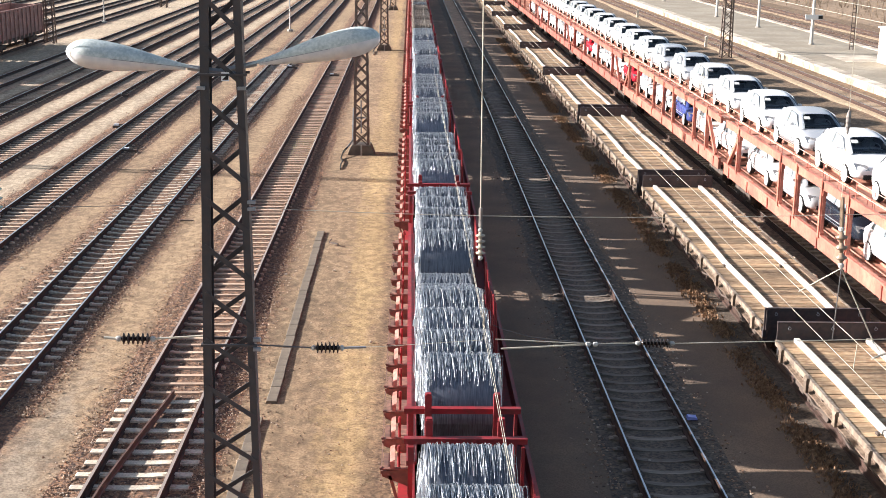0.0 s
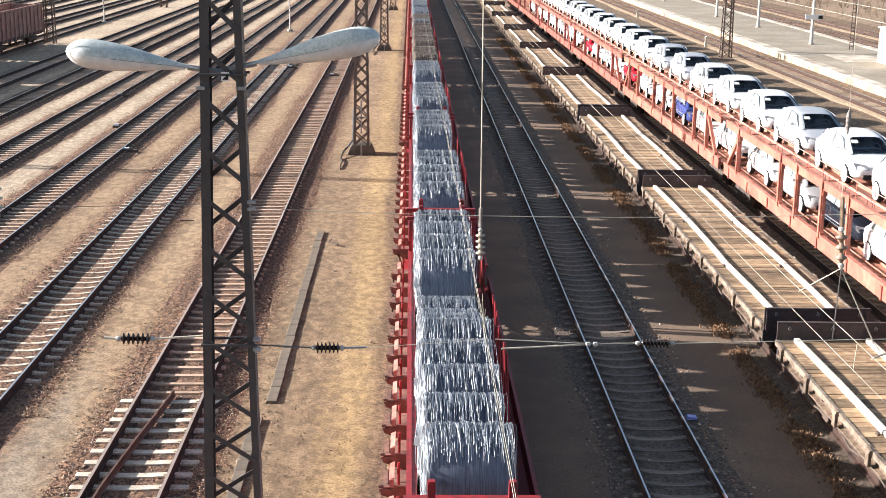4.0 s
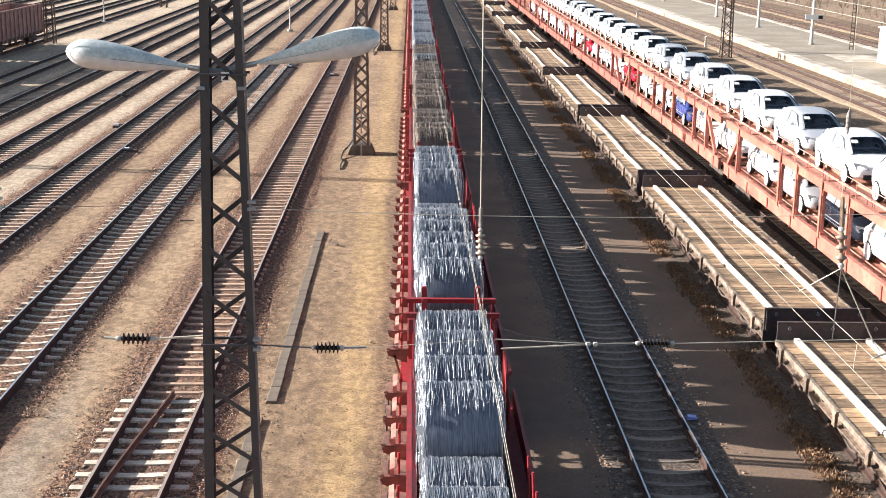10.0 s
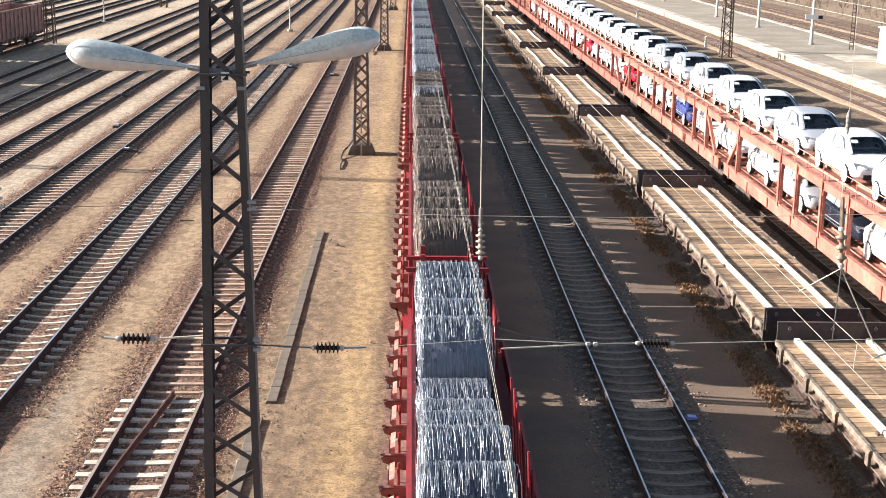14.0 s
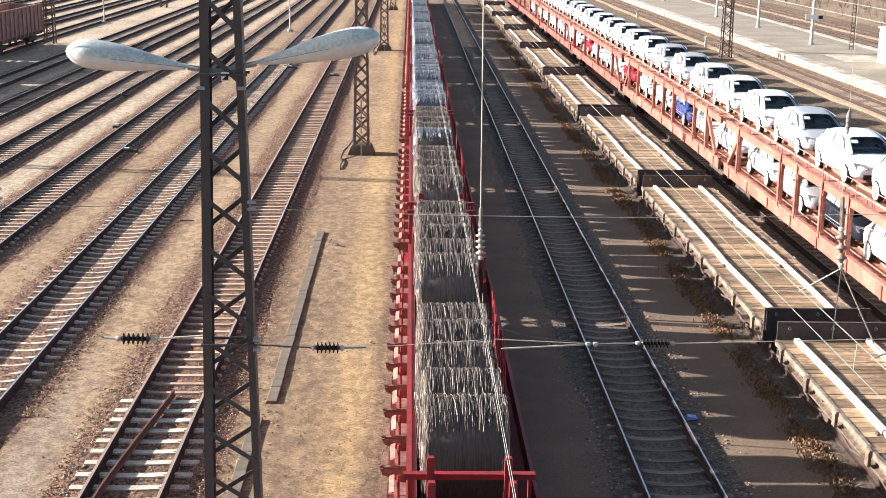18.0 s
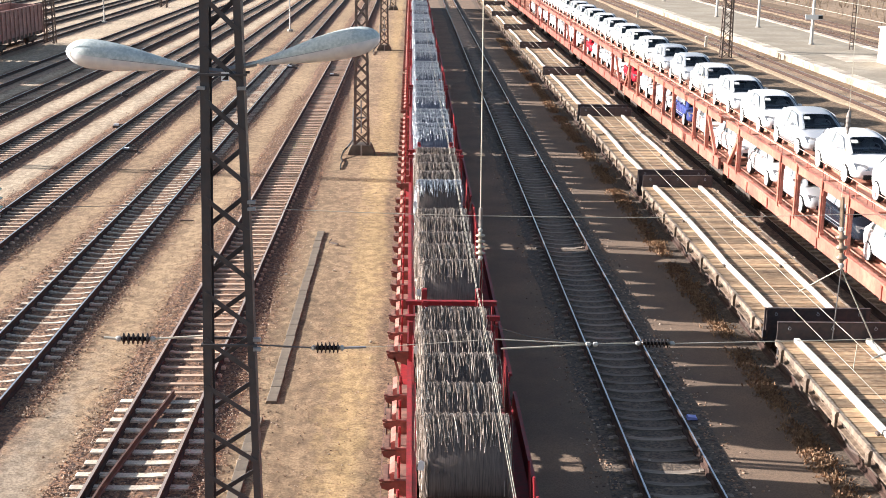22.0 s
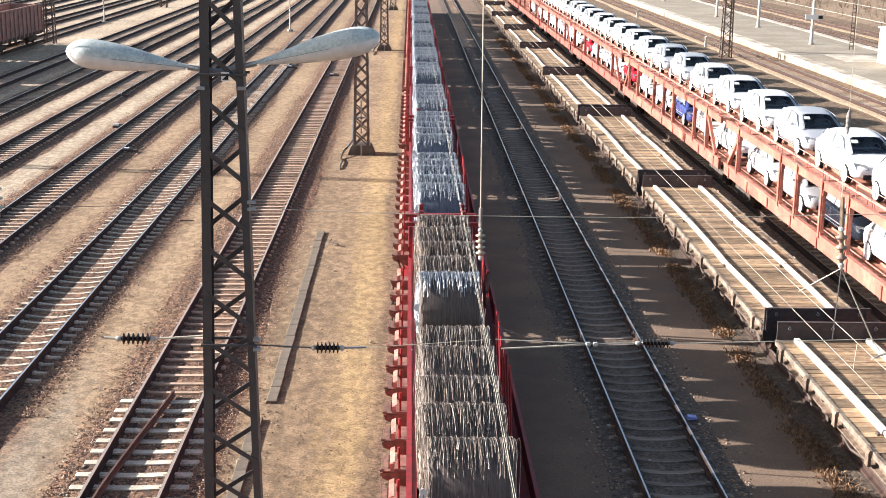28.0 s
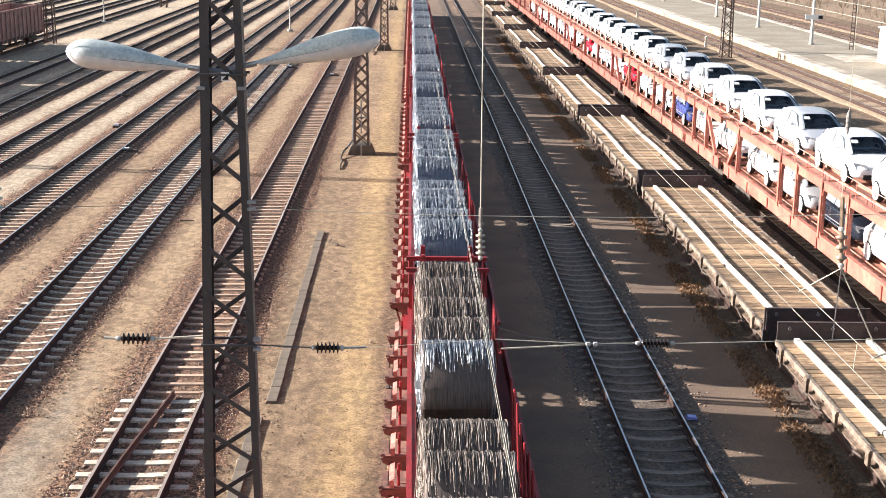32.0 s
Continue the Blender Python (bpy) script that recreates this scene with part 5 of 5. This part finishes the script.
# hanging insulators with their hanger wires
insulator((-4.80, Y0, 8.10), (-4.79, Y0, 7.50), 4, 0.085, M_PALEGREEN, "pale green glass insulator string hanging on a wire")
wire([(-4.80, Y0, 8.10), (-4.82, Y0, 13.2)], 0.008)
insulator((0.842, Y0, 7.44), (0.85, Y0, 7.05), 4, 0.058, M_PORCELAIN, "cream porcelain insulator string hanging on a wire")
wire([(0.842, Y0, 7.45), (0.841, Y0, 7.68)], 0.024, material=M_PORCELAIN_GREY)
wire([(0.841, Y0, 7.68), (0.80, Y0, 13.2)], 0.008)
insulator((5.12, Y0, 7.50), (5.16, Y0, 6.98), 3, 0.072, M_PORCELAIN_TAN, "brown porcelain insulator string hanging on a wire")
wire([(5.12, Y0, 7.48), (5.11, Y0, 7.62), (5.10, Y0, 7.85)], 0.028, material=M_PORCELAIN_TAN)
wire([(5.09, Y0, 7.85), (5.09, Y0, 8.8), (5.06, Y0, 13.2)], 0.0035)
bm = B()
lathe(bm, [(0.012, 8.60), (0.018, 8.66), (0.030, 8.68), (0.024, 8.72), (0.031, 8.74), (0.024, 8.78), (0.030, 8.80), (0.014, 8.87)], 10, "Z", (5.09, Y0, 0.0))
tagged(part("hanger_clamp", bm, M_PORCELAIN_GREY), "grey hanger clamp on a vertical wire", "clamp", "wire clamps")
wire([(5.16, Y0, 6.98), (4.80, Y0 + 0.4, 6.58)], 0.007)
wire([(5.16, Y0, 6.98), (5.63, Y0, 6.07), (5.72, Y0 - 0.2, 5.9)], 0.009)
wire([(5.16, Y0, 6.98), (5.13, Y0, 6.10)], 0.007, material=M_WIREDARK)
# running wires along the tracks
for x0, x1, z0, z1, r in ((0.93, 0.70, 6.18, 6.25, 0.0032), (0.86, 0.72, 6.45, 6.0, 0.0028)):
    wire([(x0, 4.0, z0), (x0, Y0, z0), (x1, 66.0, z1), (x0, 118.0, z0), (x1, 175.0, z1), (x0, 260.0, z0)], r, "overhead contact wire above a track", name="contact_wire")
for x0, x1, z0, z1, r in ((5.45, 5.3, 6.04, 6.0, 0.0045), (5.42, 5.40, 5.70, 5.72, 0.0038)):
    wire([(x0, 4.0, z0), (x0, Y0, z0), (x1, 66.0, z1), (x0, 118.0, z0), (x1, 175.0, z1), (x0, 260.0, z0)], r, "overhead contact wire above a track", name="contact_wire")
for x, za, zb in ((0.92, 6.18, 6.45), (5.435, 5.70, 6.04)):
    wire([(x - 0.015, Y0, za), (x + 0.005, Y0, zb)], 0.006)
for x, z in ((24.6, 6.2), (29.4, 6.1), (24.6, 7.4), (29.4, 7.4)):
    wire([(x, 20.0, z), (x, 114.0, z), (x, 260.0, z)], 0.016, "overhead contact wire above a station track", name="contact_wire")
    bm = B()
    bar(bm, (27.4 + math.copysign(0.3, x - 27.4), 114.0, z + 0.4), (x, 114.0, z), 0.06)
    tagged(part("cantilever_arm", bm, M_BROWNSTEEL), "steel arm holding a contact wire on a mast", "arm", "cantilever arms")
wire([(5.52, Y0 - 0.3, 5.95), (6.05, Y0, 6.02)], 0.014)

# ---- cable trough beside the mast row ----
trough = thing("cable_trough", "grey concrete cable trough covered with slabs", "cable trough", kind="structure")
for i in range(62):
    y = 16.0 + i * 0.5
    if 27.75 < y < 28.75 or y > 46.2:
        continue
    x = -3.18 + (0.0 if y > 28 else -0.22)
    bm = B()
    w = 0.125
    prism(bm, [(-w, -0.05), (w, -0.05), (w, 0.03), (w - 0.012, 0.04), (-w + 0.012, 0.04), (-w, 0.03)], 0.0, 0.49)
    o = part("slab", bm, M_TROUGH, trough)
    o.matrix_local = pose(x + random.uniform(-0.01, 0.01), y, -0.035 + random.uniform(-0.008, 0.004), 0, 0, random.uniform(-0.4, 0.4))

# ---- short bent rail in the first track ----
bm = B()
pts = [(-5.50, 29.3), (-5.62, 27.9), (-5.78, 26.3), (-5.93, 24.5), (-5.98, 23.8), (-6.03, 22.0), (-6.06, 18.0)]
rings = [[bm.verts.new((x + dx, y, z)) for dx, z in ((-0.045, 0.018), (0.045, 0.018), (0.015, 0.05), (0.022, 0.17), (-0.022, 0.17), (-0.015, 0.05))] for x, y in pts]
for a, b in zip(rings, rings[1:]):
    for i in range(6):
        bm.faces.new((a[i], a[(i + 1) % 6], b[(i + 1) % 6], b[i]))
bm.faces.new(rings[0])
bm.faces.new(rings[-1][::-1])
tagged(part("guide_rail", bm, M_GUIDE), "short bent rusty rail lying between the running rails", "rail")

# ---- small trackside boxes with white tops ----
for x, y in ((-18.2, 83.5), (-13.5, 63.0), (-15.6, 70.5), (-9.0, 101.0), (-5.5, 96.0)):
    t = thing("point_lever", "small trackside lever box with a white weight", "point lever", "point levers", at=pose(x, y, -0.03))
    bm = B()
    box(bm, -0.35, 0.35, -0.14, 0.14, 0.0, 0.14)
    part("base", bm, M_UNDER, t)
    bm = B()
    box(bm, -0.30, -0.04, -0.10, 0.10, 0.14, 0.22)
    part("weight", bm, M_CAR, t, "white painted weight")
    bm = B()
    rod(bm, (-0.1, 0, 0.2), (0.45, 0, 0.16), 0.025)
    part("lever", bm, M_UNDER, t)

# ---- gondola wagons on a far left track ----
def gondola():
    w = thing("gondola_wagon", "brown high-sided open wagon with ribbed steel sides", "open wagon", "brown open wagons")
    L = 13.2
    for s in (-1, 1):
        bm = B()
        box(bm, s * 1.38 - 0.03, s * 1.38 + 0.03, 0, L, 1.25, 3.45)
        box(bm, s * 1.38 - 0.07, s * 1.38 + 0.07, 0, L, 3.45, 3.56)
        part("side", bm, M_GONDOLA, w)
        for i in range(12):
            y = 0.15 + i * (L - 0.3) / 11
            bm = B()
            box(bm, s * 1.46 - 0.05, s * 1.46 + 0.05, y - 0.07, y + 0.07, 1.05, 3.45)
            part("rib", bm, M_GONDOLA, w)
        bm = B()
        box(bm, s * 1.30 - 0.06, s * 1.30 + 0.06, 0, L, 0.95, 1.25)
        part("solebar", bm, M_UNDER, w)
    for y in (0.03, L - 0.03):
        bm = B()
        box(bm, -1.34, 1.34, y - 0.03, y + 0.03, 1.25, 3.5)
        for x in (-0.9, 0, 0.9):
            box(bm, x - 0.06, x + 0.06, y - 0.1, y + 0.1, 1.2, 3.4)
        part("end_wall", bm, M_GONDOLA, w)
    bm = B()
    box(bm, -1.34, 1.34, 0, L, 1.13, 1.24)
    part("floor", bm, M_UNDER, w)
    for y, s in ((0, -1), (L, 1)):
        buffer_parts(w, y, s)
        bogie_parts(w, y - s * 2.0)
    return w


G = gondola()
G.matrix_world = pose(-34.1, 118.7 - 13.2, 0)
for i in range(1, 5):
    copy_thing(G, pose(-34.1, 118.7 - 13.2 - i * 14.4, 0))

# ---- platform, right ----
plat = thing("platform", "long low station platform with pale concrete edge", "platform", kind="structure")
bm = B()
prism(bm, [(32.3, -0.1), (41.6, -0.1), (41.6, 0.50), (32.3, 0.50)], 40, 330)
part("platform_top", bm, M_PLATFORM, plat)
bm = B()
box(bm, 31.95, 32.28, 0, 1.24, -0.1, 0.42)
wallblock = mesh_of(bm, "wall_block", M_BLOCK)
bm = B()
prism(bm, [(31.85, 0.424), (32.75, 0.424), (32.75, 0.545), (31.87, 0.545), (31.85, 0.53)], 0, 1.24)
coping = mesh_of(bm, "coping_slab", M_COPING)
bm = B()
prism(bm, [(41.2, 0.3), (41.9, 0.3), (41.9, 0.55), (41.2, 0.55)], 0, 1.24)
coping2 = mesh_of(bm, "coping_slab", M_COPING)
for i in range(130):
    y = 62 + i * 1.25
    for me, nm in ((wallblock, "wall_block"), (coping, "coping_slab"), (coping2, "coping_slab")):
        o = part(nm, me, None, plat)
        o.location = (random.uniform(-0.02, 0.02), y, random.uniform(-0.01, 0.01))
for x, y, z in ((37.4, 141.8, 9.0), (37.1, 121.5, 9.0), (36.6, 158.0, 9.0), (36.3, 190.0, 9.0)):
    p = thing("platform_lamp_post", "pale concrete lamp post on the platform", "lamp post", "platform lamp posts", at=pose(x, y, 0.5))
    bm = B()
    rod(bm, (0, 0, 0), (0, 0, z), 0.17, 10, 0.11)
    part("post", bm, M_PALEPOLE, p)
    bm = B()
    lathe(bm, [(0.28, 0.0), (0.28, 0.1), (0.2, 0.16)], 10)
    part("base", bm, M_CONCRETE, p)
p = thing("platform_sign", "small white box sign fixed to a platform post", "sign", at=pose(37.1, 121.3, 3.0))
bm = B()
box(bm, -0.85, 0.75, -0.26, -0.18, -0.2, 0.24)
part("panel", bm, M_CAR, p)
bm = B()
box(bm, 0.35, 0.75, -0.285, -0.262, -0.14, 0.16)
part("dark_panel", bm, M_TYRE, p)
bm = B()
rod(bm, (0, -0.2, 0), (0, 0.2, 0), 0.03)
part("arm", bm, M_GREYBOX, p)
p = thing("ladder_pole", "dark steel pole with ladder rungs on the platform", "pole", at=pose(39.2, 116.5, 0.5))
for s in (-1, 1):
    bm = B()
    bar(bm, (s * 0.16, 0, 0), (s * 0.12, 0, 9), 0.07)
    part("upright", bm, M_BROWNSTEEL, p)
for i in range(26):
    bm = B()
    rod(bm, (-0.16, 0, 0.3 + i * 0.33), (0.16, 0, 0.3 + i * 0.33), 0.03)
    part("rung", bm, M_BROWNSTEEL, p)
bm = B()
prism(bm, [(35.2, 0.502), (39.0, 0.502), (38.6, 0.53), (35.6, 0.53)], 105.5, 111.5)
tagged(part("concrete_slab", bm, M_COPING), "pale concrete slab set in the platform", "slab", kind="structure")
k = thing("platform_kiosk", "small cream-plastered flat-roofed kiosk on the platform", "kiosk", at=pose(37.7, 100.5, 0.5))
bm = B()
box(bm, 0, 4.2, 0, 5.0, 0, 2.75)
part("wall", bm, M_PLASTER, k)
bm = B()
box(bm, -0.12, 4.32, -0.12, 5.12, 2.75, 2.90)
part("roof", bm, M_COPING, k)
bm = B()
box(bm, 1.2, 2.6, -0.03, 0.0, 0.9, 2.0)
part("window", bm, M_GLASS, k)
bm = B()
box(bm, -0.03, 0.0, 0.0, 5.0, 0.0, 0.35)
part("plinth", bm, M_CONCRETE, k)
for x, y in ((27.9, 124.0), (28.0, 163.0)):
    p = thing("marker_post", "short white trackside marker post", "marker post", "marker posts", at=pose(x, y, 0))
    bm = B()
    prism(bm, [(-0.12, -0.05), (0.12, -0.05), (0.12, 0.85), (0.0, 0.95), (-0.12, 0.85)], -0.1, 0.1)
    part("post", bm, M_PLASTER, p)
# thin railing along the far platform edge
r = thing("platform_railing", "thin worn brown steel railing at the platform's far edge", "railing", kind="structure")
for i in range(44):
    bm = B()
    rod(bm, (42.4, 80 + i * 2.5, 0), (42.4, 80 + i * 2.5, 1.25), 0.014, 5)
    part("post", bm, M_FLATSIDE, r)
for z in (0.8, 1.25):
    bm = B()
    rod(bm, (42.4, 80, z), (42.4, 190, z), 0.010, 5)
    part("rail", bm, M_FLATSIDE, r)

# ---- dry bank beyond the station ----
bm = B()
cols = [54, 57, 60, 64, 70, 80, 100, 140]
rows_ = [60 + j * 4.0 for j in range(68)]
g = [[bm.verts.new((x, y, -0.05 if i == 0 else 0.25 * (x - 54) ** 0.82 + 0.45 * noise.noise((x * 0.15, y * 0.1, 2.0)))) for i, x in enumerate(cols)] for y in rows_]
for j in range(len(rows_) - 1):
    for i in range(len(cols) - 1):
        bm.faces.new((g[j][i], g[j][i + 1], g[j + 1][i + 1], g[j + 1][i]))
tagged(part("bank", bm, M_SCRUB, smooth=True), "dry reddish-brown overgrown bank", "bank", kind="structure")
rnd = random.Random(5)
verts, faces = [], []
for _ in range(5200):
    x, y = rnd.uniform(54, 96), rnd.uniform(95, 300)
    z = 0.25 * (x - 54) ** 0.82
    for _ in range(3):
        h, a, t = rnd.uniform(0.4, 1.7), rnd.uniform(0, 6.28), rnd.uniform(-0.5, 0.5)
        dx, dy, w = math.cos(a) * 0.03, math.sin(a) * 0.03, rnd.uniform(-0.5, 0.5)
        i = len(verts)
        verts += [(x - dx, y - dy, z), (x + dx, y + dy, z), (x + t, y + w, z + h)]
        faces.append((i, i + 1, i + 2))
me = bpy.data.meshes.new("scrub")
me.from_pydata(verts, [], faces)
me.materials.append(M_SCRUB)
tagged(new("scrub", me), "dry leafless brown scrub on the bank", "scrub", kind="stuff")

# ---- loose ballast stones beside the near tracks ----
def stones(name, spots, seed, label):
    rnd = random.Random(seed)
    verts, faces = [], []
    base = [Vector(c) for c in ((1, 0, 0), (-1, 0, 0), (0, 1, 0), (0, -1, 0), (0, 0, 1), (0, 0, -1))]
    tri = ((0, 2, 4), (2, 1, 4), (1, 3, 4), (3, 0, 4), (2, 0, 5), (1, 2, 5), (3, 1, 5), (0, 3, 5))
    for x, y, z, r in spots(rnd):
        i = len(verts)
        e = Euler((rnd.uniform(0, 6), rnd.uniform(0, 6), rnd.uniform(0, 6)))
        for b in base:
            v = b.copy()
            v.rotate(e)
            v *= r * rnd.uniform(0.6, 1.25)
            verts.append((x + v.x, y + v.y, z + v.z * 0.8))
        faces += [tuple(i + k for k in f) for f in tri]
    me = bpy.data.meshes.new(name)
    me.from_pydata(verts, [], faces)
    me.materials.append(M_STONE)
    tagged(new(name, me), label, "ballast", kind="stuff")


def shoulder_spots(rnd):
    for x, y0, y1, per in ((LEFT_TRACKS[0], 19, 85, 400), (LEFT_TRACKS[1], 28, 85, 300), (LEFT_TRACKS[2], 42, 85, 150)):
        for _ in range(int((y1 - y0) * per)):
            y = y0 + (y1 - y0) * rnd.random() ** 1.5
            s = rnd.choice((-1, 1))
            if rnd.random() < 0.6:
                yield x + s * (1.1 + abs(rnd.gauss(0.2, 0.26))), y, -0.03 + rnd.uniform(-0.01, 0.03), rnd.uniform(0.013, 0.036)
            else:
                yield x + rnd.uniform(-1.2, 1.2), y, -0.02 + rnd.uniform(-0.01, 0.012), rnd.uniform(0.016, 0.036)
    for _ in range(2600):
        y = 20 + 60 * rnd.random() ** 1.6
        yield X_FREE + rnd.choice((-1, 1)) * (1.1 + abs(rnd.gauss(0.1, 0.3))), y, -0.025, rnd.uniform(0.02, 0.05)


stones("ballast_stones", shoulder_spots, 3, "loose rusty ballast stones along the near tracks")


def grit_spots(rnd):
    for _ in range(5200):
        y = 20 + 50 * rnd.random() ** 1.5
        yield rnd.uniform(-9.0, 0.0), y, -0.055, rnd.uniform(0.008, 0.022)
    for _ in range(1500):
        yield rnd.uniform(-4.4, -0.7), 20 + 60 * rnd.random(), -0.055, rnd.uniform(0.01, 0.03)


stones("grit", grit_spots, 4, "fine grit and pebbles on the sandy strip")

# ---- dry weeds under the edge of the flat wagons ----
rnd = random.Random(9)
verts, faces = [], []
for _ in range(20000):
    x, y = X_FLAT - 1.50 + rnd.gauss(0, 0.17), 20 + 110 * rnd.random() ** 1.2
    drift = noise.noise((y * 0.55, 0, 0))
    if drift < rnd.uniform(-0.45, 0.30):
        continue
    for _ in range(3):
        h, t, w = rnd.uniform(-0.03, 0.07) if rnd.random() < 0.75 else rnd.uniform(0.02, 0.10), rnd.uniform(-0.06, 0.06), rnd.uniform(-0.06, 0.06)
        a = rnd.uniform(0, 6.28)
        dx, dy = math.cos(a) * 0.02, math.sin(a) * 0.02
        i = len(verts)
        verts += [(x - dx, y - dy, -0.05), (x + dx, y + dy, -0.05), (x + t + dx, y + w, h), (x + t * 1.4, y + w * 1.3, h * 0.8)]
        faces.append((i, i + 1, i + 2, i + 3))
me = bpy.data.meshes.new("dry_weeds")
me.from_pydata(verts, [], faces)
me.materials.append(M_WEED)
tagged(new("dry_weeds", me), "dry brown weeds along the flat wagons", "weeds", kind="stuff")

# ---- small litter ----
bm = B()
bar(bm, (-2.75, 44.6, 0.03), (-2.45, 44.3, 0.05), 0.05)
bar(bm, (-2.78, 44.6, 0.03), (-2.7, 44.75, 0.12), 0.03)
tagged(part("broken_stick", bm, M_UNDER), "broken wooden stick lying on the ground", "stick")
bm = B()
bar(bm, (-8.5, 47.9, 0.02), (-8.0, 47.8, 0.05), 0.06)
tagged(part("broken_stick", bm, M_UNDER), "dark wooden scrap lying between tracks", "stick")
bm = B()
prism(bm, [(6.36, 0.0), (6.62, 0.0), (6.60, 0.06), (6.40, 0.08)], 27.9, 28.08)
tagged(part("plastic_scrap", bm, M_PLASTIC), "pale blue plastic scrap beside the rail", "litter")
rnd = random.Random(12)
for x, y in ((-11.0, 62.0), (-2.4, 41.0), (-1.9, 40.8), (-12.4, 41.0), (-1.0, 33.6), (-3.9, 40.5), (5.1, 25.6), (4.55, 27.6), (5.0, 32.2)):
    bm = B()
    bmesh.ops.create_icosphere(bm, subdivisions=1, radius=0.06)
    for v in bm.verts:
        v.co *= rnd.uniform(0.6, 1.2)
        v.co.z *= 0.6
    o = part("pale_stone", bm, M_COPING)
    o.location = (x, y, -0.02)
    tagged(o, "single pale stone lying on the ground", "stone", "scattered stones")

# ---- moving train ----
def motions():
    for t, x, y, z, turn in MOVING:
        walk(t, [(float(i), pose(x, y - GONE[i], z, 0, 0, turn)) for i in range(0, 33)])


motions()
